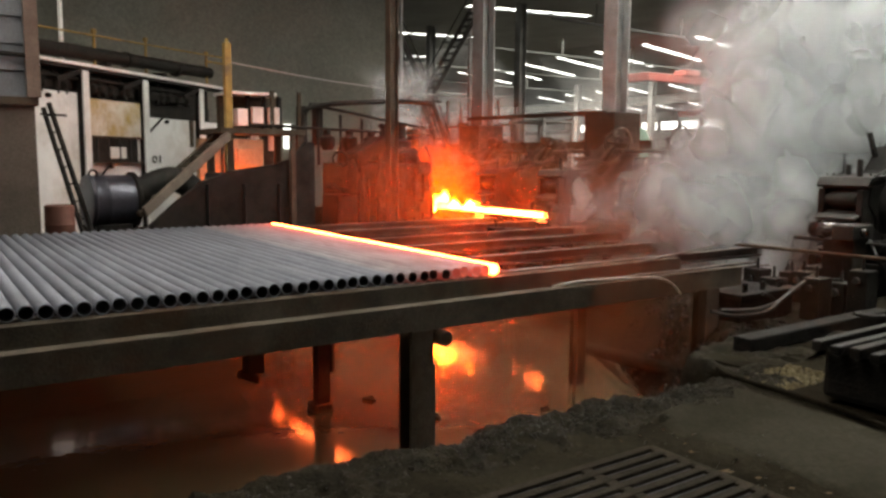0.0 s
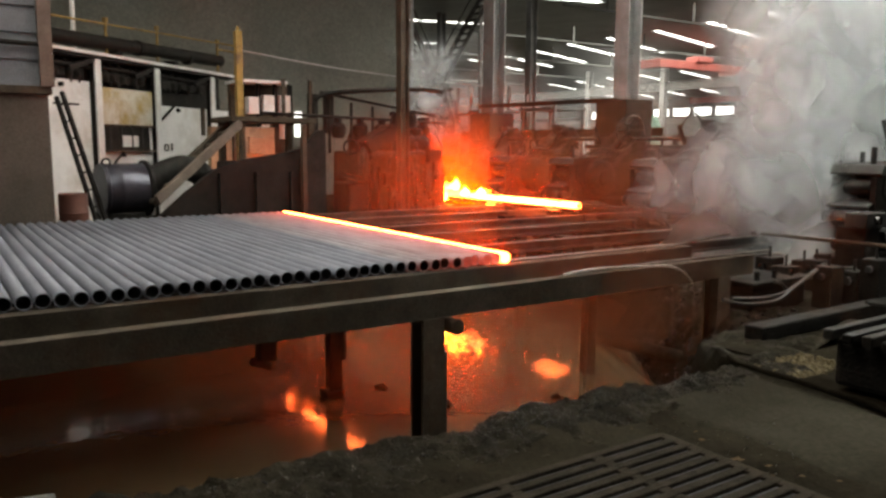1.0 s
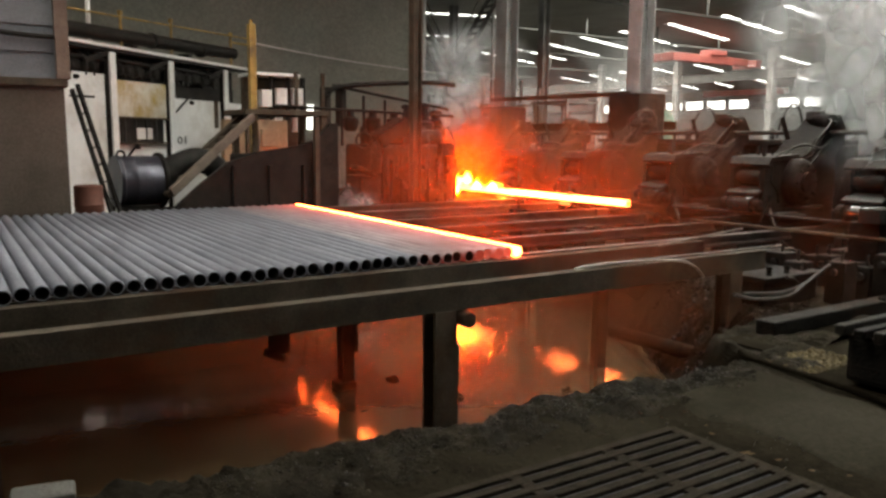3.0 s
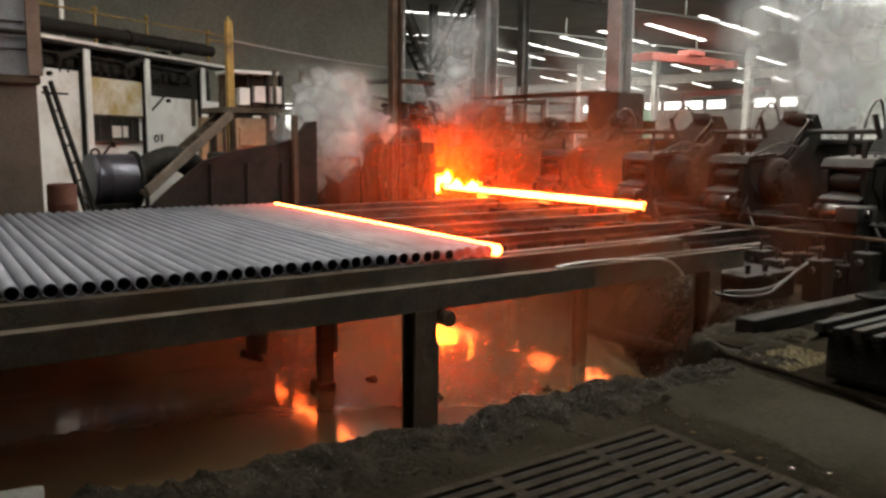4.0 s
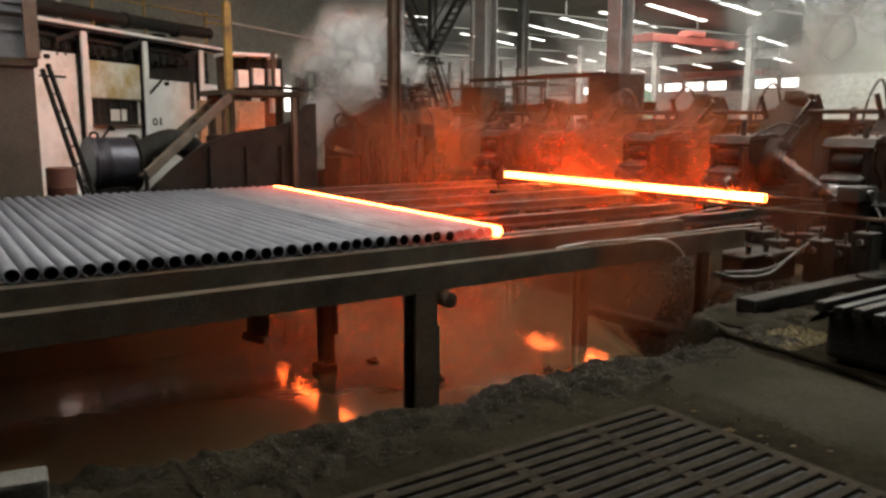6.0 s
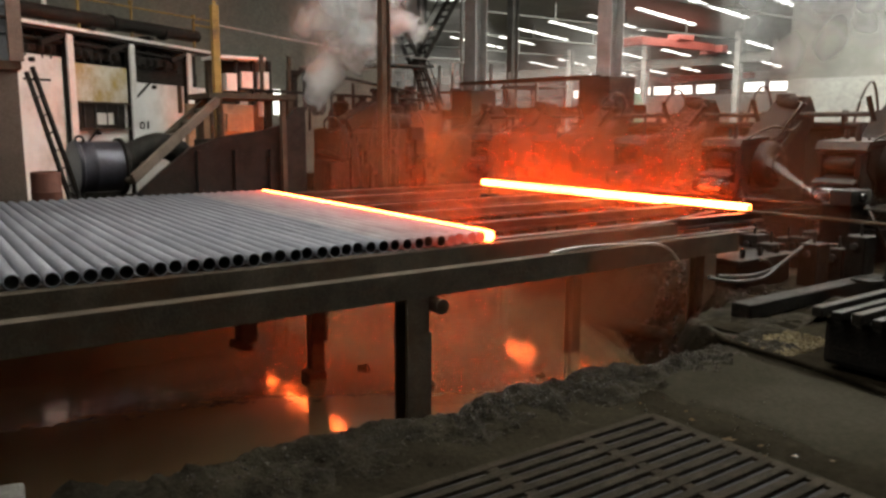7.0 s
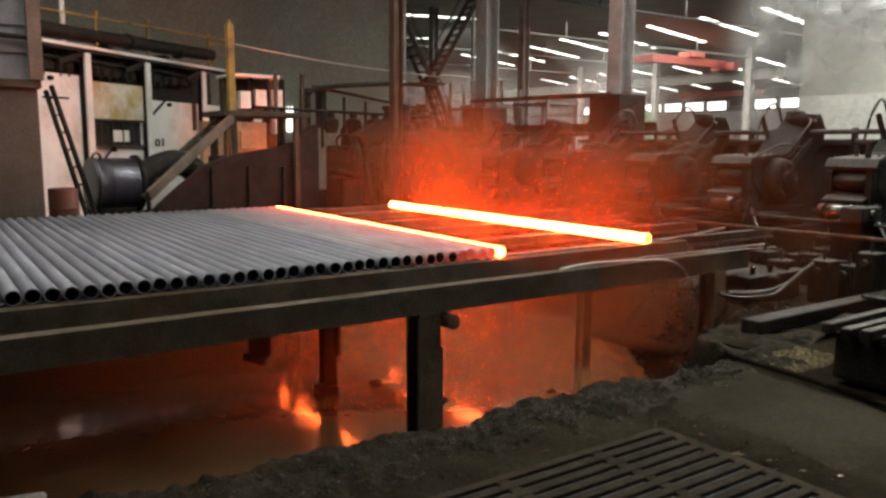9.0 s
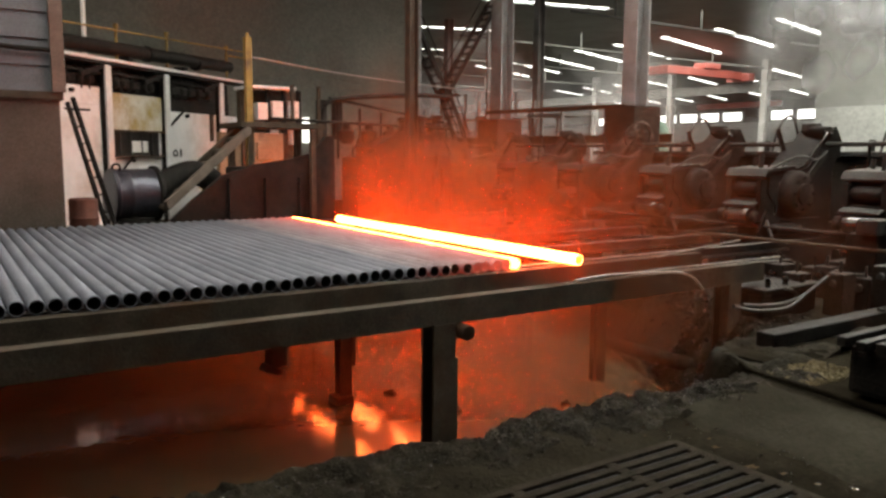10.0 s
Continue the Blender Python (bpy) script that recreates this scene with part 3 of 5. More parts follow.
for x, y in ((-1.2, 6.78), (3.28, 6.78), (6.05, 6.0), (-1.2, 9.08), (7.6, 9.08)):
    part("leg", profile_bar([(a, b + 0.065) for a, b in h_outline(0.13, 0.13, 0.015, 0.015)], (x, y, -1.5), (x, y, 0.44), up=(0, 1, 0)), BEAM, bed)
part("hanger", slab(2.42, 2.58, 6.5, 6.66, -0.34, 0.43, 0.01), BEAM, bed, "short dark hanger under the skid rails")
part("hanger_hook", box((2.44, 6.55, -0.36), (0.2, 0.1, 0.07), (0, 25, 0), 0.015), BEAM, bed)
part("foot_collar", slab(3.16, 3.36, 6.68, 6.88, -0.92, -0.80, 0.02), BEAM, bed)
part("cleat", slab(3.345, 3.39, 6.7, 6.86, -0.5, -0.05, 0.01), BEAM, bed)
# girder added under the far pipe ends, helps keep reflections off the water
part("rear_girder", profile_bar(channel_outline(0.14, 0.3, 0.02), (-6.0, 11.2, 0.41), (4.3, 11.2, 0.41)), BEAM, bed)
part("roller_end", rod((3.22, 4.50, 0.30), (3.22, 4.80, 0.30), 0.06, bevel=0.01), BEAM, bed, "round dark roller end by the leg", True)
wire = part("bent_wire", hose([(4.4, 4.64, 0.575), (4.75, 4.6, 0.60), (5.2, 4.5, 0.598), (5.5, 4.45, 0.582), (5.66, 4.42, 0.52), (5.76, 4.40, 0.42)], 0.011), WIRE, None, "bright bent wire lying on the bed's front beam", True, "", "wire")
for k, (a, b) in enumerate((((4.5, 4.68, 0.575), (7.15, 4.55, 0.60)), ((6.2, 5.35, 0.56), (8.3, 5.85, 0.58)), ((5.9, 5.05, 0.50), (8.0, 4.95, 0.46)))):
    part("thin_bar", rod(a, b, 0.014, seg=8), RAIL, None, "thin worn steel bar lying along the bed", True, "", "bar")

# added wall: keeps the white building's reflection out of the water
part("pit_wall", slab(-9.0, 4.4, 11.35, 11.6, -1.8, 0.50), CONC, None, "dark wall added behind the pit to block reflections", False, "structure", "wall")

# ---- pipes ----
PIPE_R, PIPE_L, PITCH = 0.054, 5.42, 0.1152


def tube_mesh(name, length, r, wall, material, bore, seg=22):
    """An open tube along y from 0, with wall thickness."""
    bm = bmesh.new()
    c = [(math.cos(k * math.tau / seg), math.sin(k * math.tau / seg)) for k in range(seg)]
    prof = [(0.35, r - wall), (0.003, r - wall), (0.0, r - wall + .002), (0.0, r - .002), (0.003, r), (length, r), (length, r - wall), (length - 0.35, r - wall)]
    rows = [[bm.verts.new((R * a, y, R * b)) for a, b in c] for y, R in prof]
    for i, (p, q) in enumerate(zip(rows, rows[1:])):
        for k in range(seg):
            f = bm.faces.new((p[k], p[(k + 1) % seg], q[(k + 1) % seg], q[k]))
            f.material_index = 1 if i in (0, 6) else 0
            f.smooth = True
    # plugs in the bore; on cold pipes their near-black carries the inner shade
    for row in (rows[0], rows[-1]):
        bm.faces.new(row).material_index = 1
    bmesh.ops.recalc_face_normals(bm, faces=bm.faces)
    me = bpy.data.meshes.new(name)
    bm.to_mesh(me)
    bm.free()
    me.materials.append(material)
    me.materials.append(bore)
    return me


cold = tube_mesh("steel_pipe", PIPE_L, PIPE_R, 0.009, PIPE, SHADE_BLACK)
dull = [tube_mesh("steel_pipe", PIPE_L, PIPE_R, 0.009, m, m if k < 4 else SHADE_BLACK) for k, m in enumerate(DULL)]
warm = tube_mesh("steel_pipe", PIPE_L, PIPE_R, 0.009, WARM, WARM)
white = tube_mesh("steel_pipe", PIPE_L, PIPE_R, 0.009, HOT, HOTEND)
rnd = random.Random(11)
PIPE_Z = 0.545 + PIPE_R
for i in range(80):
    x = 4.50 - i * PITCH + (rnd.uniform(-0.003, 0.003) if i else 0)
    # the nine pipes after the first emit red, also those labelled grey
    ob = new("steel_pipe", warm if i == 0 else dull[i - 1] if i < 10 else cold)
    ob.matrix_basis = pose(x, 5.56 + rnd.uniform(-0.035, 0.03), PIPE_Z, 0, rnd.uniform(0, 360), 0)
    tagged(ob, "orange-hot steel pipe cooling at the end of the row" if i == 0 else "dull red cooling steel pipe in the row" if i < 5 else "grey scaled hollow steel pipe cooling on skid rails", "pipe", "pipes on the cooling bed")
hot = tagged(new("hot_pipe", white), "white-hot glowing steel pipe fresh from the mill", "pipe")

# ---- grating and near floor ----
gr = thing("floor_grating", (2.3, 2.2, 0.0), "rusty cast-iron slotted floor grating over a drain", "grating")
GX0, GX1, GY0, GY1 = 0.9, 3.36, 1.35, 2.68
rows = 15
for i in range(rows + 1):
    y = GY0 + (GY1 - GY0) * i / rows
    part("grate_bar", slab(GX0, GX1, y - 0.025, y + 0.025, -0.02, 0.032, 0.006), GRATE, gr)
for x in (GX0, 1.55, 2.2, 2.82, GX1):
    part("cross_bar", slab(x - 0.035, x + 0.035, GY0 - .02, GY1 + .02, -0.03, 0.028, 0.006), GRATE, gr)
# black sheet between the bars paints the drain's depth as shade
part("drain_bed", slab(GX0, GX1, GY0, GY1, 0.004, 0.012), SHADE_BLACK, gr)
part("floor_hose", hose([(5.1, 3.5, 0.03), (5.0, 3.3, 0.03), (4.93, 2.8, 0.035), (4.86, 2.3, 0.03), (4.75, 1.8, 0.03), (4.7, 1.0, 0.03)], 0.02), CONC, None, "muddy hose lying across the concrete floor", True, "", "hose")
CONC2 = mat("trodden_pale_concrete", (0.024, 0.0208, 0.0148), (0.047, 0.042, 0.0315), 0.85, 0.0, 1.1, 26, 0.4, 0.95, stain=(0.017, 0.014, 0.0095), spec=0.0)
bm = rough_sheet(3.72, 4.88, -0.4, 3.18, 0.024, 0.06, 0.014, 2.2)
for v in bm.verts:
    w = noise.fractal(Vector((v.co.x * 0.4, v.co.y * 1.7, 4.0)), 0.8, 2.0, 4)
    edge = max(0.0, 1 - min(v.co.x - 3.72, 3.18 - v.co.y, 4.88 - v.co.x) / 0.22)
    v.co.x += 0.16 * w * edge
    v.co.y += 0.10 * w * edge * (v.co.y > 2.9)
    v.co.z -= 0.05 * edge ** 3
part("floor_slab", bm, CONC2, None, "worn paler concrete slab in the floor", True, "structure", "floor")


def puddle(x, y, r, seed):
    """A thin uneven patch of standing water."""
    bm = bmesh.new()
    vs = [bm.verts.new((x + r * (1 + 1.3 * noise.noise(Vector((math.cos(k * math.tau / 28), math.sin(k * math.tau / 28), seed)) * 1.6)) * math.cos(k * math.tau / 28) * 1.5, y + r * (1 + 1.3 * noise.noise(Vector((math.cos(k * math.tau / 28), math.sin(k * math.tau / 28), seed)) * 1.6)) * math.sin(k * math.tau / 28), 0.021)) for k in range(28)]
    bm.faces.new(vs)
    part("puddle", bm, WATER, None, "small glossy puddle on the dirty concrete", False, "structure", "puddle")


for px, py, pr, ps in ((3.43, 2.24, 0.04, 1.0), (3.50, 2.52, 0.025, 2.0), (3.52, 1.93, 0.02, 3.0), (3.46, 2.85, 0.018, 4.0), (3.40, 2.95, 0.015, 5.0), (3.66, 2.84, 0.02, 6.0), (3.62, 2.74, 0.013, 7.0), (3.70, 2.95, 0.012, 8.0), (3.58, 2.62, 0.012, 9.0), (3.74, 2.70, 0.016, 10.0), (3.50, 2.10, 0.022, 11.0), (3.40, 2.02, 0.014, 12.0), (3.62, 1.80, 0.018, 13.0), (3.3, 2.85, 0.012, 14.0), (3.55, 3.02, 0.014, 15.0)):
    puddle(px, py, pr * 0.55, ps)
lump = thing("concrete_lump", (0.25, 3.6, 0), "grey broken concrete lump on the kerb", "rubble")
part("block", box((0.24, 3.52, 0.05), (0.26, 0.16, 0.10), (2, 2, -6), 0.02), mat("grey_dry_concrete", (0.07, 0.068, 0.06), (0.12, 0.116, 0.104), 0.8, 0, 6, 60, 0.5), lump)

# ---- mill stands ----


def mill_stand(x, y, wheel_too=False):
    """One drive stand: base, pinch roll with its bracket, inclined arm, round gear housing, top plate, motor, handwheel, hoses."""
    s = thing("mill_stand", (x, y, 0), "oily black rolling-mill drive stand with pinch roll and motor", "machine", "mill stands")
    part("base", slab(x + 0.25, x + 2.0, y - 0.45, y + 0.45, 0, 0.45, 0.03), MACHINE, s)
    part("pedestal", slab(x + 0.5, x + 1.5, y - 0.34, y + 0.34, 0.45, 0.75, 0.03), MACHINE, s)
    prof = [(0.40, 0.45), (0.40, 0.92), (0.20, 1.10), (0.22, 1.36), (0.80, 1.42), (1.15, 1.50), (1.50, 1.86), (1.92, 1.62), (1.62, 1.15), (1.55, 0.45)]
    g = bmesh.new()
    lo, hi = [g.verts.new((x + u, y - 0.30, v)) for u, v in prof], [g.verts.new((x + u, y + 0.30, v)) for u, v in prof]
    for k in range(len(prof)):
        g.faces.new((lo[k], lo[(k + 1) % len(prof)], hi[(k + 1) % len(prof)], hi[k]))
    g.faces.new(lo[::-1])
    g.faces.new(hi)
    bmesh.ops.recalc_face_normals(g, faces=g.faces)
    bmesh.ops.bevel(g, geom=g.edges[:], offset=0.03, segments=2, affect="EDGES")
    part("gear_case", g, MACHINE, s, "leaning oily black gear case")
    part("side_cover", lathe_x((x + 0.78, y - 0.52, 1.10), [(0, 0.10), (0.01, 0.14), (0.04, 0.15), (0.05, 0.26), (0.09, 0.31), (0.16, 0.33), (0.5, 0.33)], (0, 1, 0), 32), MACHINE, s, "round dark end cover", True)
    for k in range(8):
        a = k * math.tau / 8
        c = Vector((x + 0.78 + .22 * math.cos(a), y - 0.495, 1.10 + .22 * math.sin(a)))
        part("bolt", rod(c, c + Vector((0, 0.03, 0)), 0.018, seg=6), BRIGHT, s)
    part("bearing_cap", lathe_x((x + 0.16, y - 0.22, 1.17), [(0, 0.04), (0.02, 0.08), (0.08, 0.095), (0.36, 0.095), (0.42, 0.07)], (0.1, 1, 0), 20), MACHINE, s, "rounded bearing cap", True)
    part("top_plate", box((x + 0.50, y, 1.445), (0.62, 0.64, 0.05), (0, -4, 0), 0.012), MACHINE2, s, "dusty grey top plate")
    part("plate_lip", box((x + 0.17, y, 1.385), (0.05, 0.64, 0.13), (0, 35, 0), 0.01), MACHINE2, s)
    part("rib", box((x + 1.25, y - 0.315, 1.42), (0.8, 0.03, 0.10), (0, -38, 0), 0.008), MACHINE2, s)
    for k in range(8):
        part("bolt", rod((x + 0.26 + 0.16 * (k % 4), y - 0.27 + 0.54 * (k // 4), 1.47), (x + 0.26 + 0.16 * (k % 4), y - 0.27 + 0.54 * (k // 4), 1.495), 0.017, seg=6), BRIGHT, s)
    part("under_plate", box((x + 0.46, y, 1.36), (0.5, 0.56, 0.1), (0, -4, 0), 0.01), MACHINE, s)
    part("back_plate", box((x + 1.80, y, 1.80), (0.46, 0.54, 0.34), (0, -38, 0), 0.03), MACHINE, s, "tilted motor plate")
    part("bracket", slab(x + 0.10, x + 0.40, y - 0.28, y - 0.20, 0.72, 1.30, 0.015), MACHINE, s)
    part("bracket", slab(x + 0.10, x + 0.40, y + 0.20, y + 0.28, 0.72, 1.30, 0.015), MACHINE, s)
    part("pinch_roll", lathe_x((x - 0.02, y - 0.22, 0.80), [(0, 0.06), (0.01, 0.105), (0.03, 0.118), (0.13, 0.11), (0.2, 0.108), (0.27, 0.11), (0.37, 0.118), (0.39, 0.105), (0.40, 0.06)], (0.12, 1, 0), 26), BRIGHT, s, "polished steel pinch roll", True)
    part("roll_neck", lathe_x((x - 0.03, y - 0.34, 0.80), [(0, 0.05), (0.02, 0.075), (0.1, 0.075), (0.12, 0.05)], (0.12, 1, 0), 18), MACHINE, s, "", True)
    part("roll_neck", lathe_x((x + 0.03, y + 0.19, 0.80), [(0, 0.06), (0.02, 0.09), (0.1, 0.09), (0.12, 0.06)], (0.12, 1, 0), 18), MACHINE, s, "", True)
    part("roll_guard", box((x + 0.10, y, 0.985), (0.26, 0.5, 0.03), (0, -20, 0), 0.008), MACHINE2, s)
    part("side_cylinder", lathe_x((x + 0.16, y - 0.42, 0.62), [(0, 0.05), (0.02, 0.08), (0.5, 0.08), (0.52, 0.05), (0.7, 0.04)], (1, 0, 0), 16), MACHINE, s, "hydraulic cylinder", True)
    part("manifold", slab(x + 0.1, x + 0.5, y - 0.52, y - 0.3, 0.2, 0.42, 0.02), MACHINE, s)
    for k in range(3):
        part("nipple", rod((x + 0.02, y - 0.48 + .07 * k, 0.32), (x + 0.12, y - 0.48 + .07 * k, 0.32), 0.018, seg=8), BRIGHT, s)
    part("roll_shaft", rod((x + 0.05, y, 0.80), (x + 0.7, y, 0.84), 0.05), MACHINE2, s, "", True)
    part("lower_roll", lathe_x((x - 0.02, y - 0.18, 0.47), [(0, 0.05), (0.01, 0.09), (0.12, 0.08), (0.2, 0.08), (0.34, 0.09), (0.35, 0.05)], (0.12, 1, 0), 22), BRIGHT, s, "polished lower roller", True)
    part("roller_block", slab(x - 0.3, x + 0.3, y - 0.22, y + 0.22, 0.0, 0.36, 0.03), MACHINE, s)
    part("motor", lathe_x((x + 1.62, y - 0.3, 1.96), [(0, 0.07), (0.02, 0.10), (0.4, 0.10), (0.42, 0.08), (0.5, 0.07)], (0.35, 1, 0.1), 22), MACHINE, s, "black drive motor", True)
    part("motor_foot", slab(x + 1.5, x + 2.05, y - 0.25, y + 0.25, 1.6, 1.78, 0.02), MACHINE, s)
    part("terminal_box", box((x + 1.74, y + 0.05, 2.05), (0.2, 0.22, 0.12), (0, 0, 10), 0.015), MACHINE2, s)
    part("column", slab(x + 1.55, x + 1.95, y - 0.2, y + 0.2, 0.45, 1.6, 0.02), MACHINE, s)
    if wheel_too:
        wheel = part("handwheel", ring((x + 1.25, y - 0.55, 1.95), 0.24, 0.016, (0.4, 1, 0.2)), MACHINE2, s, "thin handwheel", True)
        for a in (0, 60, 120):
            d = Vector((math.cos(radians(a)), -0.3 * math.cos(radians(a)), math.sin(radians(a)))) * 0.23
            part("spoke", rod(Vector((x + 1.25, y - 0.55, 1.95)) - d, Vector((x + 1.25, y - 0.55, 1.95)) + d, 0.011, seg=6), MACHINE2, wheel)
    part("wheel_shaft", rod((x + 1.25, y - 0.55, 1.95), (x + 1.3, y - 0.1, 1.5), 0.03, seg=8), MACHINE, s)
    part("oil_pipe", hose([(x + 0.3, y - 0.3, 1.46), (x + 0.7, y - 0.42, 1.62), (x + 1.2, y - 0.4, 1.58), (x + 1.6, y - 0.3, 1.7)], 0.018), CABLE, s, "", True)
    part("oil_pipe", hose([(x + 0.2, y - 0.32, 0.75), (x + 0.1, y - 0.5, 0.5), (x + 0.3, y - 0.55, 0.25), (x + 0.8, y - 0.5, 0.1)], 0.02), CABLE, s, "", True)
    part("screw", rod((x + 0.3, y - 0.12, 1.42), (x + 0.3, y - 0.12, 1.66), 0.035, seg=10), MACHINE2, s, "", True)
    part("screw", rod((x + 0.55, y + 0.15, 1.42), (x + 0.55, y + 0.15, 1.60), 0.03, seg=10), MACHINE2, s, "", True)
    part("gusset", box((x + 0.32, y - 0.31, 0.62), (0.5, 0.04, 0.4), (0, 30, 0), 0.01), MACHINE, s)
    part("lamp_bracket", strut((x + 1.3, y + 0.2, 1.7), (x + 1.2, y + 0.25, 2.02), 0.05, 0.05), MACHINE, s)
    part("cable", hose([(x + 1.7, y - 0.1, 2.0), (x + 1.4, y - 0.4, 1.96), (x + 1.0, y - 0.5, 1.75), (x + 0.8, y - 0.45, 1.5)], 0.012), CABLE, s, "", True)
    return s


first = mill_stand(9.28, 8.24)
for y in (4.92, 6.6, 12.0, 13.8):
    copy_thing(first, pose(9.28, y, 0))
mill_stand(9.28, 10.2, True)
copy_thing(first, pose(9.0, 3.25, 0))
lr = thing("guide_rail", (10.8, 8, 1.8), "long dark pipe rail running over the stands", "rail")
part("pipe", rod((10.9, 2.0, 1.80), (10.9, 16.5, 1.80), 0.035), MACHINE2, lr, "", True)
for y in (2.4, 5.7, 9.2, 12.8, 16.2):
    part("post", rod((10.9, y, 0.0), (10.9, y, 1.8), 0.025, seg=8), MACHINE, lr)
mandrel = part("mandrel_rod", rod((9.42, 3.2, 0.66), (9.42, 9.6, 0.66), 0.022), MACHINE2, None, "long polished mandrel rod on the roller line", True, "", "rod")
ms = part("drive_shaft", rod((8.75, 3.3, 0.58), (8.75, 7.0, 0.56), 0.022), BEAM, None, "worn round shaft lying beside the stands", True, "", "rod")
ch = thing("rod_stop", (8.9, 5.0, 0), "dark end stop with clamps at the roller line", "machine")
part("post", slab(8.75, 9.05, 4.4, 4.75, 0, 0.75, 0.02), MACHINE, ch)
part("clamp", slab(8.65, 9.1, 4.35, 4.6, 0.75, 0.92, 0.02), MACHINE2, ch)
part("bolt", rod((8.85, 4.3, 0.84), (8.85, 4.66, 0.84), 0.05), BRIGHT, ch, "", True)

# gearboxes and motors in a second row behind the stands


def drive_unit(x, y):
    d = thing("drive_unit", (x, y, 0), "dark gearbox and motor behind a mill stand", "machine", "drive units")
    part("plinth", slab(x - 0.7, x + 0.9, y - 0.6, y + 0.6, 0, 0.6, 0.03), MACHINE, d)
    part("gearbox", slab(x - 0.6, x + 0.2, y - 0.45, y + 0.45, 0.6, 1.62, 0.07), MACHINE, d)
    part("lid", slab(x - 0.66, x + 0.26, y - 0.5, y + 0.5, 1.62, 1.7, 0.02), MACHINE2, d)
    part("motor", lathe_x((x + 0.2, y, 1.15), [(0, 0.2), (0.1, 0.33), (0.75, 0.33), (0.85, 0.25), (0.95, 0.2)], (1, 0, 0), 22), MACHINE, d, "", True)
    part("breather", rod((x - 0.2, y, 1.7), (x - 0.2, y, 1.88), 0.05, seg=10), MACHINE2, d)
    part("cable_arch", hose([(x - 0.5, y - 0.3, 1.7), (x - 0.45, y - 0.35, 2.05), (x - 0.1, y - 0.3, 2.3), (x + 0.3, y - 0.2, 2.15), (x + 0.5, y - 0.2, 1.5)], 0.02), CABLE, d, "", True)
    return d


du = drive_unit(12.3, 3.2)
for y in (4.7, 6.3, 8.1, 9.9, 11.4):
    copy_thing(du, pose(12.3, y, 0))

# clutter of valves and blocks below the stands
rnd = random.Random(21)
for i in range(26):
    x, y = rnd.uniform(7.4, 8.9), rnd.uniform(3.0, 5.4) if i < 17 else rnd.uniform(5.5, 10)
    z = rnd.uniform(0.05, 0.42)
    v = thing("valve_block", (x, y, 0), "oily black valve block with a bright fitting", "valve", "valve blocks")
    part("body", slab(x - .12, x + .12, y - .1, y + .1, 0, z + 0.1, 0.015), MACHINE, v)
    part("fitting", rod((x - .16, y, z), (x + .02, y, z), 0.03 + rnd.random() * .02, bevel=.006), BRIGHT if i % 2 else MACHINE2, v, "", True)
    part("stem", rod((x, y, z + .1), (x, y, z + .22), 0.015, seg=8), MACHINE2, v)

# dark tank beside the floor with a ribbed lid
tk = thing("oil_tank", (5.9, 2.3, 0), "black oil tank with a ribbed lid", "tank")
part("body", slab(5.08, 6.9, 1.95, 2.66, 0.03, 0.36, 0.04), MACHINE, tk)
part("foot", slab(5.2, 6.8, 2.0, 2.6, -0.02, 0.03), MACHINE, tk)
for k in range(6):
    part("rib", slab(4.98, 6.95, 1.98 + k * 0.13, 2.05 + k * 0.13, 0.36, 0.42 + .012 * (k % 2), 0.012), MACHINE, tk)
part("pump_body", lathe_x((6.0, 2.35, 0.42), [(0, 0.2), (0.05, 0.24), (0.3, 0.24), (0.36, 0.16), (0.45, 0.16)], (0, 0, 1), 20), MACHINE, tk, "", True)
for a, b_, r in (((7.13, 6.9, -0.80), (6.35, 4.7, -0.52), 0.085),):
    part("log", rod(a, b_, r, seg=12, bevel=0.01), RUBBLE, None, "rusty round bar lying on the rubble bank", True, "", "bar")
part("sill_beam", slab(5.8, 8.2, 3.68, 3.86, 0.0, 0.13, 0.02), MACHINE, None, "dark steel sill beam on the floor", False, "", "beam")
stones("sand_patch", [(5.1, 5.75, 2.9, 3.3, 0.0)], 1200, 0.004, 0.022, "yellowish sandy scale lying behind the beam", 17, mat("yellow_sand", (0.10, 0.075, 0.032), (0.2, 0.155, 0.075), 0.8, 0, 9, 60, 0.3))
for pts in ([(5.95, 4.2, 0.27), (6.3, 4.2, 0.19), (6.8, 4.2, 0.17), (7.1, 4.2, 0.28), (7.35, 4.2, 0.38), (7.62, 4.2, 0.47)],
            [(6.15, 4.25, 0.25), (6.7, 4.25, 0.20), (7.1, 4.25, 0.24), (7.45, 4.25, 0.36), (7.8, 4.25, 0.39), (8.3, 4.25, 0.36)],
            [(6.9, 4.3, 0.33), (7.0, 4.28, 0.30), (7.08, 4.26, 0.22)],
            [(7.3, 3.6, 0.20), (7.7, 3.55, 0.14), (8.2, 3.5, 0.16), (8.6, 3.4, 0.24)]):
    part("loose_hose", hose(pts, 0.018), CABLE, None, "grey rubber hose sagging between the machines", True, "", "hose")

pc = thing("pump_casing", (7.0, 4.6, 0), "dark oily pump casing behind the hoses", "machine")
part("body", slab(6.75, 7.7, 4.45, 5.0, -0.12, 0.26, 0.03), MACHINE, pc)
part("lid", slab(6.7, 7.75, 4.4, 5.05, 0.26, 0.31, 0.012), MACHINE, pc)
for x in (6.9, 7.2, 7.5):
    part("fitting", rod((x, 4.5, 0.31), (x, 4.5, 0.40), 0.028, bevel=0.006), BRIGHT, pc, "", True)

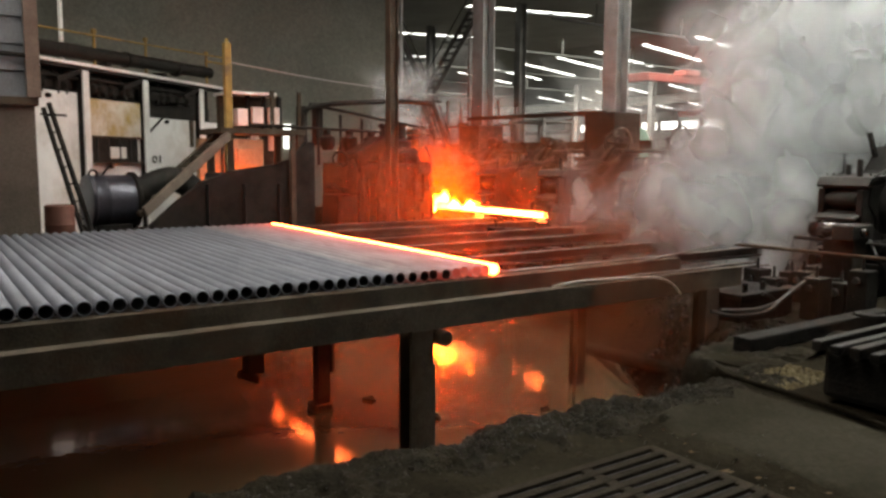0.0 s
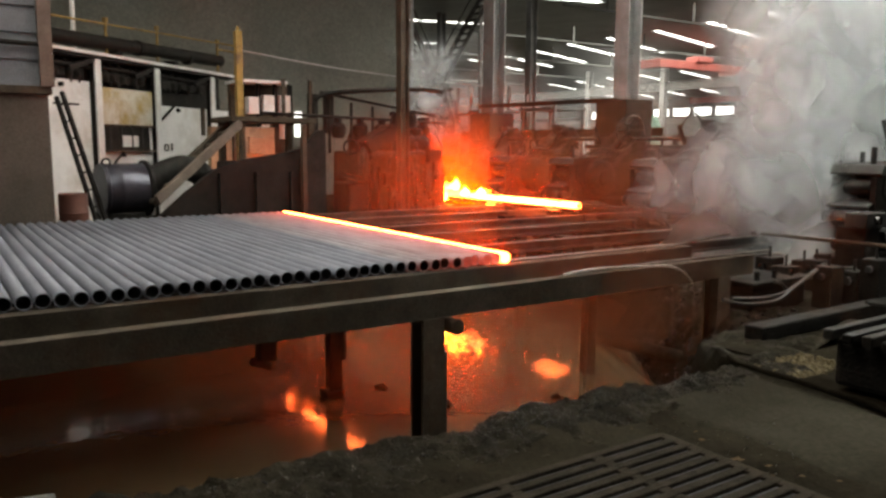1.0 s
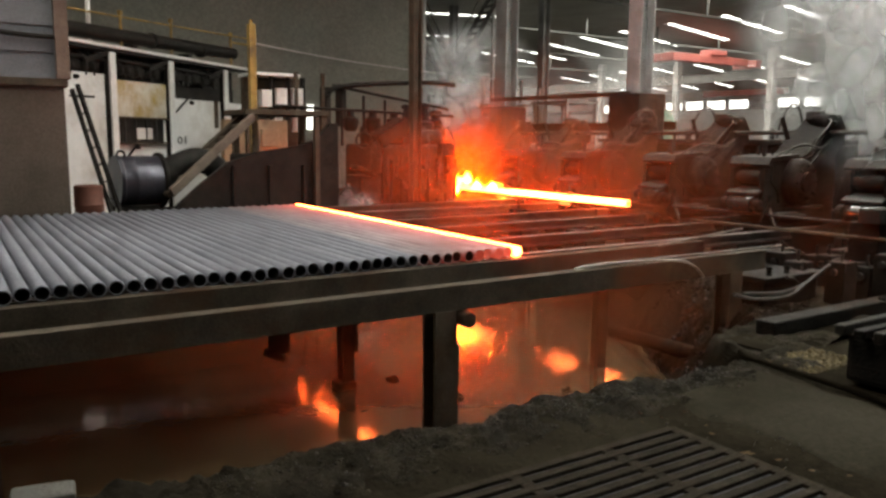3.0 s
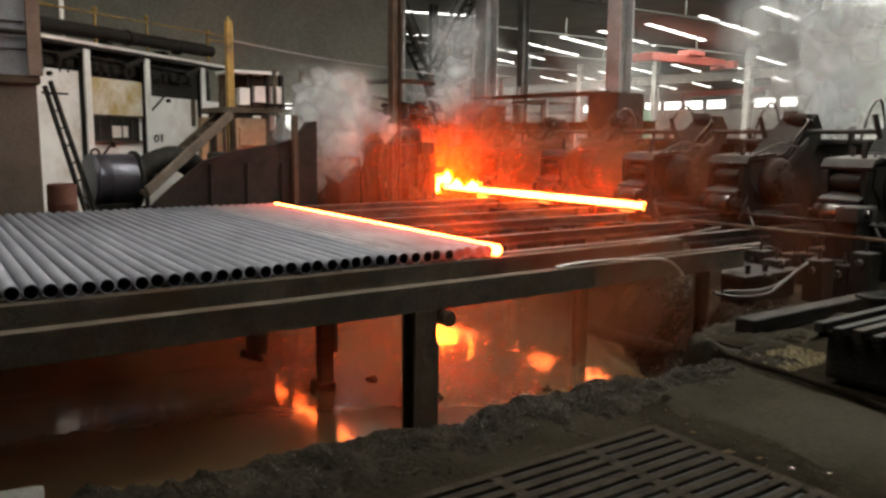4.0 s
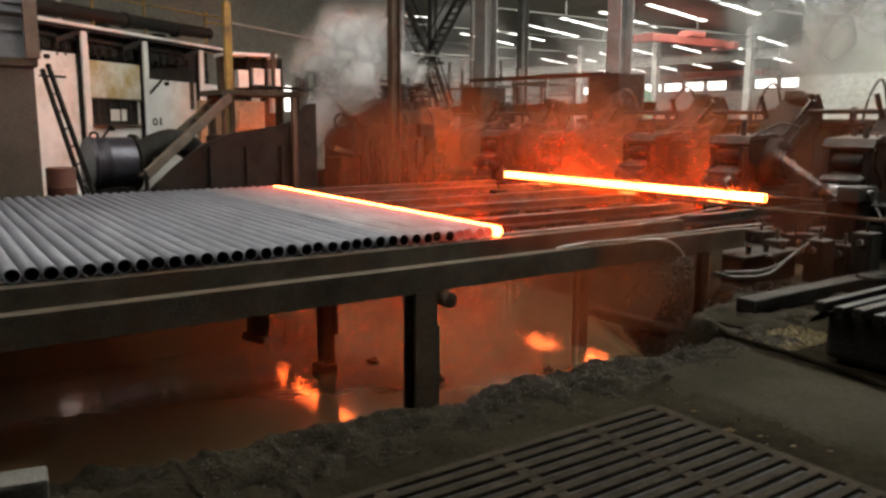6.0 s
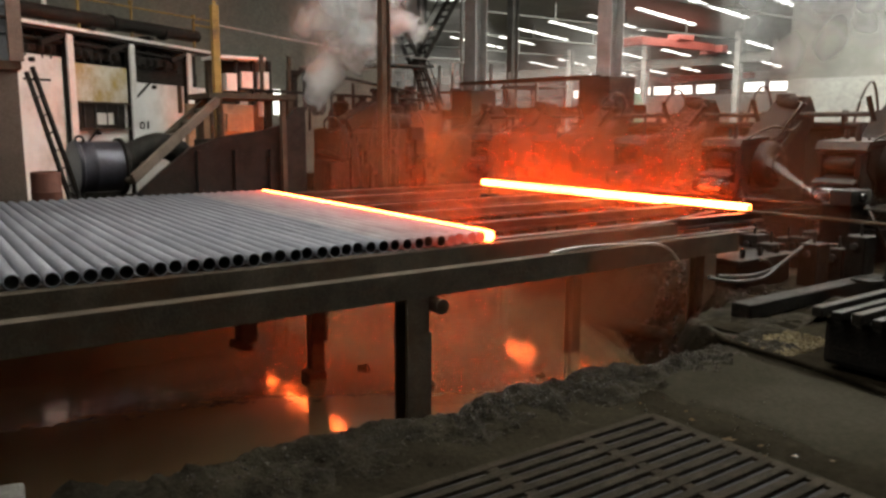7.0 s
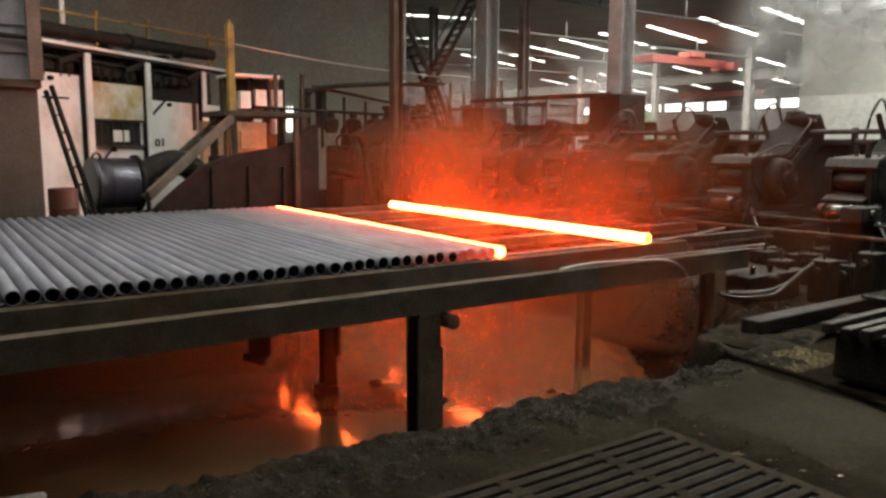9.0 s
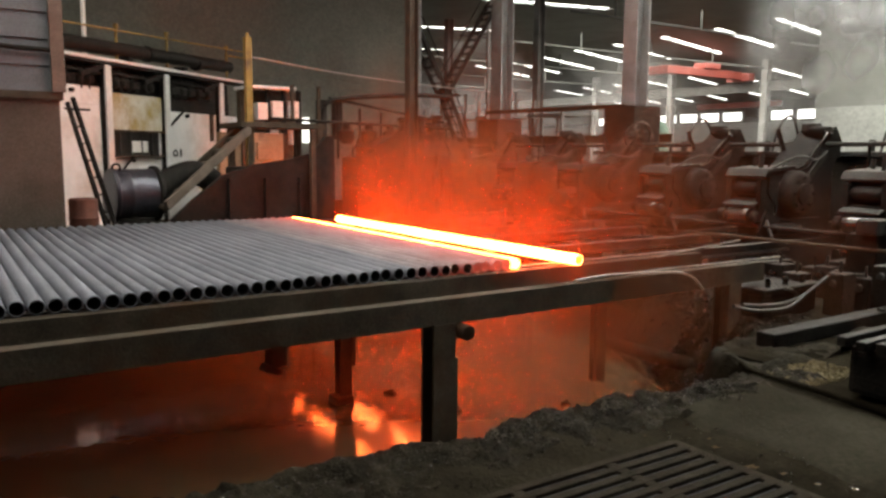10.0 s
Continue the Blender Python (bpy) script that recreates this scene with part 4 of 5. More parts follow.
# ---- mill behind the bed ----
ml = thing("piercing_mill", (8.5, 14.0, 0), "huge dark mill housing lit red by the hot pipe", "machine")
part("bed_frame", slab(4.6, 5.8, 12.4, 14.6, 0, 1.35, 0.05), MACHINE, ml)
part("housing", slab(5.0, 6.9, 15.4, 15.9, 0, 1.0, 0.06), MACHINE, ml)
part("housing", slab(7.05, 8.85, 13.1, 14.6, 0, 1.55, 0.08), MACHINE, ml)
part("housing", slab(7.35, 8.6, 13.2, 14.5, 1.55, 1.85, 0.1), MACHINE, ml)
part("cradle", slab(6.62, 7.05, 13.0, 13.7, 0, 0.95, 0.05), MACHINE, ml)
part("cradle_lip", box((6.72, 13.1, 1.05), (0.5, 0.3, 0.1), (0, 18, 0), 0.02), MACHINE, ml)
part("tilted_cover", box((7.35, 13.2, 1.78), (0.75, 0.5, 0.28), (0, -28, 0), 0.04), MACHINE, ml)
part("hook", ring((6.75, 13.15, 1.62), 0.14, 0.022, (0.3, 1, 0)), MACHINE, ml, "", True)
part("lever", rod((7.5, 13.1, 1.75), (7.62, 13.1, 2.2), 0.02, seg=8), MACHINE, ml)
part("valve", lathe_x((6.95, 13.05, 1.0), [(0, 0.12), (0.3, 0.13), (0.5, 0.1), (0.62, 0.05)], (0, 0, 1), 14), MACHINE, ml, "", True)
part("exit_frame", slab(8.9, 9.1, 14.35, 14.6, 0.1, 1.6, 0.02), BEAM, ml)
part("exit_frame", slab(9.5, 9.7, 14.35, 14.6, 0.1, 1.6, 0.02), BEAM, ml)
part("exit_lintel", slab(8.85, 9.75, 14.3, 14.65, 1.1, 1.65, 0.03), BEAM, ml)
part("housing", slab(9.75, 10.9, 15.4, 16.6, 0, 1.9, 0.06), MACHINE, ml)
part("upright", slab(6.85, 7.0, 14.4, 14.6, 1.9, 2.75), MACHINE, ml)
part("upright", slab(6.5, 6.65, 14.4, 14.6, 1.9, 2.68), MACHINE, ml)
part("curved_pipe", hose([(6.52, 14.3, 1.9), (6.55, 14.3, 2.5), (6.8, 14.3, 2.68), (7.6, 14.2, 2.78), (8.8, 14.1, 2.85), (9.4, 14.0, 2.82)], 0.05), MACHINE, ml, "", True)
part("side_pipe", rod((5.3, 14.0, 2.26), (9.3, 13.9, 2.15), 0.03), MACHINE, ml, "", True)
for x, y, z in ((8.0, 13.6, 2.05), (8.5, 13.8, 2.1), (9.3, 14.6, 2.0), (10.2, 15.8, 2.25)):
    part("screw_jack", lathe_x((x, y, z - 0.4), [(0, 0.2), (0.1, 0.22), (0.3, 0.22), (0.34, 0.12), (0.6, 0.1), (0.62, 0.14), (0.68, 0.14)], (0, 0, 1), 18), MACHINE, ml, "", True)
post = thing("steel_column", (7.57, 12.6, 0), "slim rusty steel column beside the mill", "column", "hall columns")
part("shaft", profile_bar([(a, b + 0.09) for a, b in h_outline(0.18, 0.18, 0.015, 0.012)], (7.57, 12.6, 0.0), (7.57, 12.6, 9.6), up=(1, 0, 0)), BEAM, post)
part("foot_plate", slab(7.4, 7.74, 12.45, 12.75, 0, 0.03), BEAM, post)
part("entry_housing", slab(9.2, 11.4, 16.6, 18.2, 0, 2.0, 0.08), MACHINE, ml)
part("mouth", slab(9.0, 9.6, 15.8, 16.55, 0.3, 1.1, 0.04), MACHINE, ml)
rnd = random.Random(31)
for k in range(9):
    x = 7.12 + k * 0.21
    part("rib", slab(x - 0.025, x + 0.025, 13.02, 13.1, 0.05, 1.2 + 0.3 * rnd.random(), 0.008), MACHINE, ml)
for k in range(14):
    x, z, w, h = rnd.uniform(7.1, 8.8), rnd.uniform(0.3, 1.5), rnd.uniform(0.08, 0.3), rnd.uniform(0.06, 0.25)
    part("cover", slab(x - w / 2, x + w / 2, 12.9, 13.08, z - h / 2, z + h / 2, 0.015), MACHINE if k % 3 else MACHINE2, ml)
for k in range(6):
    x = 7.2 + k * 0.3
    part("oil_line", hose([(x, 13.0, 0.1), (x + .03, 12.93, 0.6), (x - .05, 12.95, 1.1), (x + .1, 13.1, 1.6), (x + .15, 13.4, 1.9)], 0.018), MACHINE2, ml, "", True)
for k in range(10):
    x, z, w, h = rnd.uniform(4.7, 5.75), rnd.uniform(0.3, 1.3), rnd.uniform(0.1, 0.4), rnd.uniform(0.06, 0.2)
    part("cover", slab(x - w / 2, x + w / 2, 12.30, 12.42, z - h / 2, z + h / 2, 0.015), MACHINE, ml)
part("cap_rail", rod((6.7, 14.4, 2.72), (9.3, 14.1, 2.30), 0.03, seg=10), MACHINE, ml, "", True)
for k in range(5):
    x = 6.9 + k * 0.5
    part("stanchion", rod((x, 14.4, 1.5), (x, 14.4, 2.6 - 0.07 * k), 0.03, seg=8), MACHINE, ml)
    part("knob", lathe_x((x, 14.0, 1.8), [(0, 0.1), (0.1, 0.16), (0.25, 0.16), (0.3, 0.08), (0.4, 0.08)], (0, 0, 1), 14), MACHINE, ml, "", True)
fl = thing("flame", (9.35, 14.6, 0.6), "bright orange flame at the mill's mouth", "flame")
part("tongue", lathe_x((9.30, 14.75, 0.70), [(0, 0.05), (0.1, 0.16), (0.25, 0.13), (0.4, 0.15), (0.62, 0.07), (0.8, 0.05), (0.95, 0.01)], (0, -1, 0.12), 12), FIRE, fl, "", True)
for dx, dy, dz, h in ((-0.10, 0.0, 0.0, 0.30), (-0.16, -0.45, -0.08, 0.20), (-0.06, -0.85, -0.06, 0.15), (-0.2, 0.3, -0.2, 0.24)):
    part("tongue", lathe_x((9.28 + dx, 13.75 + dy, 0.72 + dz), [(0, 0.02), (h * 0.15, 0.09), (h * 0.4, 0.10), (h * 0.65, 0.06), (h * 0.85, 0.025), (h, 0.004)], (-0.15 + dx, -0.5 - dy * 0.3, 1), 12), FIRE, fl, "", True)
# pale furnace casing behind the stairs, and a hidden glowing rod added to light it
fm = thing("furnace_casing", (6.0, 17.2, 0), "dusty pale furnace casing behind the stairs", "furnace")
part("panel", slab(5.25, 6.75, 17.0, 17.25, 0, 2.06, 0.03), TAN, fm, "dusty tan panel")
part("stile", slab(5.74, 5.84, 16.9, 16.996, 0, 2.1), BEAM, fm)
part("hatch", slab(6.1, 6.5, 16.94, 16.996, 1.45, 1.85, 0.02), TAN, fm)
billet = tagged(new("hot_billet", mesh_of("hot_billet", rod((-0.55, 0, 0), (0.55, 0, 0), 0.075, seg=18, bevel=0.012), WARM, True)), "hidden glowing rod added to light the furnace casing", "billet")

# sloping covered conveyor and its dark trough
cv = thing("conveyor", (4.2, 13.6, 0), "dusty inclined conveyor with pale side beams", "conveyor")
for off in (0, 0.65):
    part("side_beam", strut((3.05, 12.75 + off, 0.75), (4.95, 14.0 + off, 2.10), 0.06, 0.17, 0.01), mat("dusty_wood_beam", (0.10, 0.075, 0.057), (0.16, 0.12, 0.094), 0.8, 0, 4, 40, 0.3) if off == 0 else BEAM, cv)
for k in range(7):
    t = k / 6
    part("idler", rod((3.05 + 1.9 * t, 12.8 + 1.25 * t, 0.72 + 1.35 * t), (3.05 + 1.9 * t, 13.4 + 1.25 * t, 0.72 + 1.35 * t), 0.06, seg=10), BEAM, cv, "", True)
part("platform", slab(4.7, 6.4, 13.9, 15.2, 2.08, 2.18, 0.01), BEAM, cv)
for x, y in ((4.9, 14.0), (6.3, 14.0), (4.9, 15.1), (6.3, 15.1)):
    part("leg", slab(x - .06, x + .06, y - .06, y + .06, 0, 2.08), BEAM, cv)
for x, y in ((5.75, 14.0), (6.3, 14.0)):
    part("guard_post", slab(x - .03, x + .03, y - .03, y + .03, 2.18, 2.9), BEAM, cv)
tr = thing("trough", (4.5, 12.5, 0), "dark sloping steel trough behind the pipes", "trough")
bm = bmesh.new()
sec = [(2.95, 0.55), (3.35, 0.9), (3.8, 1.25), (4.3, 1.42), (5.0, 1.52), (5.35, 1.62), (5.6, 1.9), (5.75, 1.92), (5.75, 0.0), (2.95, 0.0)]
A = [bm.verts.new((x, 12.15, z)) for x, z in sec]
B = [bm.verts.new((x, 12.28, z)) for x, z in sec]
for k in range(len(sec)):
    bm.faces.new((A[k], A[(k + 1) % len(sec)], B[(k + 1) % len(sec)], B[k]))
bm.faces.new(A[::-1])
bm.faces.new(B)
part("side_plate", bm, MACHINE, tr)
for x in (3.9, 4.5, 5.1):
    part("rib", slab(x - .03, x + .03, 12.08, 12.15, 0.05, 1.2), MACHINE, tr)
part("edge_post", slab(5.28, 5.36, 12.05, 12.15, 0.0, 2.0), BEAM, tr)

# sheet-metal duct drum
dr = thing("duct_drum", (2.7, 13.2, 0), "blue-black sheet steel duct drum with flanges", "duct")
part("shell", lathe_x((2.34, 13.35, 0.92), [(0, 0.38), (0.02, 0.42), (0.20, 0.42), (0.21, 0.425), (0.23, 0.425), (0.24, 0.42), (0.66, 0.42), (0.68, 0.38)], (1, 0.12, 0), 30), DRUM, dr, "", True)
part("flange", lathe_x((2.98, 13.42, 0.92), [(0, 0.44), (0.015, 0.47), (0.06, 0.47), (0.075, 0.44)], (1, 0.12, 0), 30), MACHINE, dr, "dark bolted flange", True)
part("flange", lathe_x((2.30, 13.345, 0.92), [(0, 0.42), (0.05, 0.44), (0.07, 0.42)], (1, 0.12, 0), 30), DRUM, dr, "", True)
part("elbow", hose([(3.05, 13.5, 0.95), (3.35, 13.55, 1.15), (3.75, 13.7, 1.25), (4.1, 13.8, 1.1), (4.3, 13.9, 0.7)], 0.22, 16), MACHINE, dr, "", True)
part("saddle", slab(2.4, 2.95, 13.1, 13.6, 0, 0.55, 0.02), MACHINE, dr)
part("lug", ring((2.4, 13.25, 1.36), 0.06, 0.018, (0.3, 1, 0), 16, 6), MACHINE, dr, "", True)

# ladder against the furnace wall
ld = thing("ladder", (2.0, 13.5, 0), "black steel ladder leaning on the furnace wall", "ladder")
for dx in (0, 0.14):
    part("rail", strut((1.80 + dx * 0.6, 13.75, 2.40 + .08 * (dx > 0)), (2.26 + dx, 12.85, 0.0), 0.05, 0.06), MACHINE, ld)
for k in range(9):
    t = k / 9 + 0.06
    part("rung", rod((1.80 + .46 * t, 13.75 - .9 * t, 2.40 * (1 - t)), (1.885 + .515 * t, 13.75 - .9 * t, 2.46 * (1 - t)), 0.016, seg=8), MACHINE, ld)
part("bar", rod((1.75, 13.7, 2.3), (2.15, 13.9, 2.3), 0.018, seg=8), MACHINE, ld)
od = thing("oil_drum", (1.84, 12.9, 0), "rust-red oil drum beside the ladder", "drum")
part("shell", lathe_x((1.84, 12.9, 0.0), [(0, 0.19), (0.02, 0.21), (0.28, 0.21), (0.30, 0.22), (0.32, 0.21), (0.58, 0.21), (0.60, 0.22), (0.62, 0.21), (0.88, 0.21), (0.9, 0.19), (0.885, 0.185)], (0, 0, 1), 26), RUST, od, "", True)

# ---- cabin with sheet-metal upper part ----
cb = thing("control_cabin", (0.2, 12.4, 0), "brown rendered cabin with grey-blue sheet cladding above", "cabin")
part("wall", slab(-5.0, 1.47, 12.0, 14.0, 0, 2.33), BROWN, cb, "dusty brown rendered wall")
part("ledge", slab(-5.0, 1.52, 11.94, 14.05, 2.33, 2.44, 0.01), BEAM, cb)
for i in range(5):
    part("cladding_sheet", box((-1.85, 12.05, 2.62 + 0.36 * i), (6.5, 0.05, 0.37), (-5, 0, 0)), SHEET, cb)
part("cladding_core", slab(-5, 1.4, 12.1, 14.0, 2.44, 5.4), SHEET, cb)
part("sagging_cable", hose([(-2, 11.96, 3.25), (0.2, 11.95, 3.1), (0.8, 11.94, 3.02), (1.4, 11.94, 3.0)], 0.035), MACHINE, cb, "", True)
part("corner_post", slab(1.38, 1.55, 11.9, 12.1, 2.44, 5.6), mat("dusty_brown_steel", (0.13, 0.09, 0.07), (0.2, 0.15, 0.12), 0.7, 0.1, 3, 40, 0.2), cb)

# ---- white furnace building ----
D1 = Vector((0.76, 0.65, 0))
N1 = Vector((0.65, -0.76, 0))
P1 = Vector((3.13, 17.6, 0)) + N1 * 0.36
ANG = math.degrees(math.atan2(D1.y, D1.x))
fb = thing("furnace_building", P1, "white-painted furnace building with pilasters and roof pipes", "building")


def fpos(s, d, z):
    """A point by its distance along the facade, in front of it, and its height."""
    return P1 + D1 * s + N1 * d + Vector((0, 0, z))


def fbox(s0, s1, d0, d1, z0, z1, bevel=0.0):
    return box(fpos((s0 + s1) / 2, (d0 + d1) / 2, (z0 + z1) / 2), (s1 - s0, d1 - d0, z1 - z0), (0, 0, ANG), bevel)


part("wall", fbox(-3.6, 5.3, -2.2, -0.5, 0, 2.58), WHITE, fb, "dirty white painted wall")
part("wall", fbox(-3.6, 0.0, -2.2, -0.502, 2.584, 2.95), WHITE, fb, "dirty white painted wall")
# black boxes carry the shade under the roof slab
part("wall_upper", fbox(-3.6, 5.3, -2.2, -0.80, 2.96, 3.45), MACHINE, fb, "recess under the roof slab, its shade painted black")
part("wall_upper", fbox(0.004, 5.3, -2.2, -0.78, 2.584, 2.955), MACHINE, fb, "recess under the roof slab, its shade painted black")
PILASTERS = (-2.0, 0.0, 2.0, 4.33)
for i, sp in enumerate(PILASTERS):
    part("pilaster", fbox(sp - 0.09, sp + 0.09, -0.5, -0.36, 0, 3.42, 0.01), WHITE, fb, "white painted pilaster")
    # black strip down the left side of each pilaster
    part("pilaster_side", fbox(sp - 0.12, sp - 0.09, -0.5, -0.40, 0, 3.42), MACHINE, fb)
    part("canopy_bracket", strut(fpos(sp, -0.42, 3.43), fpos(sp - 0.85, -0.35, 3.16), 0.05, 0.10), MACHINE, fb)
part("roof_slab", fbox(-3.6, 5.6, -2.2, -0.30, 3.49, 3.56, 0.01), WHITE, fb, "white roof slab edge")
part("eaves_channel", fbox(-3.6, 5.6, -0.5, -0.34, 3.425, 3.487), MACHINE, fb)
rnd = random.Random(77)
for a, b in zip(PILASTERS, PILASTERS[1:]):
    part("duct_piece", fbox(a + 0.2, b - 0.25, -0.76, -0.5, 2.99, 3.2, 0.05), MACHINE, fb)
    for k in range(5):
        c = a + 0.3 + (b - a - 0.5) * (k + rnd.random() * 0.6) / 5
        part("valve", lathe_x(fpos(c, -0.55, 2.97), [(0, 0.06), (0.06, 0.11), (0.16, 0.11), (0.22, 0.04), (0.36, 0.04)], (0, 0, 1), 12), MACHINE, fb, "", True)
        part("burner_pipe", rod(fpos(c, -0.62, 3.42), fpos(c + rnd.uniform(-.25, .25), -0.5, 2.9), 0.025, seg=8), MACHINE2, fb, "", True)
    part("gas_branch", rod(fpos(a + 0.1, -0.48, 3.28), fpos(b - 0.1, -0.48, 3.24), 0.04, seg=10), MACHINE, fb, "", True)
part("stained_panel", fbox(0.10, 1.9, -0.5, -0.46, 2.09, 2.87, 0.01), YSTAIN, fb, "yellow-stained white panel")
# no hole is cut: a black slab carries the opening's inner shade
part("opening", fbox(0.15, 1.72, -0.5, -0.455, 1.53, 2.04), MACHINE, fb, "inspection opening, its inner shade painted as a black slab")
for k in range(4):
    part("opening_bar", fbox(0.35 + .36 * k, 0.39 + .36 * k, -0.455, -0.43, 1.53, 2.04), MACHINE2, fb)
part("opening_plate", fbox(0.75, 1.3, -0.455, -0.44, 1.6, 1.85), WHITE, fb, "pale plate inside the opening")
part("lintel", fbox(0.12, 1.9, -0.46, -0.38, 2.04, 2.085), BEAM, fb)
part("sill", fbox(0.12, 1.8, -0.46, -0.36, 1.49, 1.53), BEAM, fb)
part("brace", strut(fpos(2.08, -0.42, 2.18), fpos(2.75, -0.46, 2.6), 0.03, 0.04), MACHINE, fb)
part("brace", strut(fpos(0.75, -0.42, 1.5), fpos(0.35, -0.44, 1.15), 0.03, 0.04), MACHINE, fb)
part("dark_strip", fbox(3.92, 4.05, -0.5, -0.455, 1.9, 2.58), BEAM, fb)
for q, z in ((0.8, 1.42), (-0.97, 2.84), (2.9, 2.5)):
    part("stud", rod(fpos(q, -0.5, z), fpos(q, -0.42, z), 0.045, seg=12), MACHINE, fb)
part("painted_mark", ring(fpos(2.40, -0.49, 1.58), 0.075, 0.016, N1, 18, 6), MACHINE, fb, "painted black mark")
part("painted_mark", fbox(2.60, 2.65, -0.5, -0.488, 1.50, 1.68), MACHINE, fb, "painted black mark")
gp = thing("gas_main", fpos(0, -0.36, 3.6), "dark thick gas pipe along the furnace roof", "pipe")
part("pipe", rod(fpos(-3.6, -0.40, 3.70), fpos(4.75, -0.40, 3.88), 0.15, seg=20), MACHINE, gp, "", True)
for q in (-1.5, 0.6, 2.6):
    part("saddle", box(fpos(q, -0.40, 3.60), (0.15, 0.3, 0.09), (0, 0, ANG), 0.01), MACHINE, gp)
for q in (1.3, 3.2):
    part("pipe_collar", rod(fpos(q, -0.40, 3.805), fpos(q + 0.1, -0.40, 3.807), 0.175, seg=20), MACHINE, gp, "", True)
rl = thing("roof_railing", fpos(0, -0.34, 3.56), "chipped yellow pipe railing on the furnace roof", "railing")
for q, z in ((-2.8, 4.15), (-1.5, 4.20), (0.26, 4.28), (2.0, 4.36), (4.55, 4.38)):
    c = fpos(q, -0.34, 0)
    part("post", rod(c + Vector((0, 0, 3.56)), c + Vector((0, 0, z)), 0.032, seg=8), YELLOW, rl)
    part("cap", box(c + Vector((0, 0, z - 0.02)), (0.09, 0.09, 0.10), (0, 0, ANG), 0.02), YELLOW, rl)
part("rail", rod(fpos(-2.9, -0.34, 4.06), fpos(5.8, -0.34, 4.37), 0.022, seg=8), YELLOW, rl)
part("rail", rod(fpos(4.5, -0.34, 4.16), fpos(5.8, -0.34, 4.2), 0.03, seg=8), YELLOW, rl)
part("conduit", rod(fpos(-0.5, -0.5, 3.56), fpos(-0.5, -0.5, 6.0), 0.045, seg=8), WHITE, None, "thin white conduit rising from the roof", True, "", "pipe")
yp = thing("yellow_post", (4.9, 14.0, 0), "chipped yellow steel post beside the conveyor", "post")
part("shaft", slab(4.83, 4.96, 13.94, 14.07, 0, 3.72, 0.01), YELLOW, yp)
part("top_lug", slab(4.87, 4.92, 13.98, 14.03, 3.72, 3.80), YELLOW, yp)
cw = part("stay_wire", hose([(4.9, 14.0, 3.38), (7.5, 15.6, 3.36), (10.3, 17.3, 3.42), (13.3, 19.0, 3.5), (15.5, 20.2, 3.6)], 0.018, 6), WIRE, None, "thin stay wire strung across the hall", True, "", "wire")
# small white blocks behind the conveyor top
wb = thing("switch_cabinet", (7.0, 17.6, 0), "small white switch cabinets with a flat roof", "cabinet")
for x, y, w, z0, z1 in ((6.27, 17.15, .24, 2.36, 2.74), (6.63, 17.15, .26, 2.36, 2.79), (7.03, 17.15, .24, 2.42, 2.80), (6.64, 17.45, .22, 1.7, 2.18), (7.06, 17.15, .17, 1.8, 2.18)):
    part("box", slab(x - w / 2, x + w / 2, y - .15, y + .15, z0, z1, 0.01), WHITE, wb)
for x in (5.95, 6.44, 6.83, 7.2):
    part("post", slab(x - 0.04, x + 0.04, 17.1, 17.2, 2.07, 3.05), MACHINE, wb)
part("frame", slab(5.9, 7.3, 17.5, 17.7, 0, 3.04), BEAM, wb)
part("flat_roof", slab(5.9, 7.05, 16.9, 17.9, 3.05, 3.12, 0.01), WHITE, wb)
nw = part("narrow_window", slab(10.2, 10.42, 23.93, 23.995, 1.95, 2.75), DAYWIN, None, "narrow bright slit window in the dark wall", False, "structure", "window")
gt = part("green_tank", lathe_x((16.6, 14.9, 0), [(0, 0.6), (1.7, 0.6), (2.2, 0.62), (2.5, 0.5), (2.6, 0.2)], (0, 0, 1), 24), GREEN, None, "faded green vertical tank behind the mill", True, "", "tank")

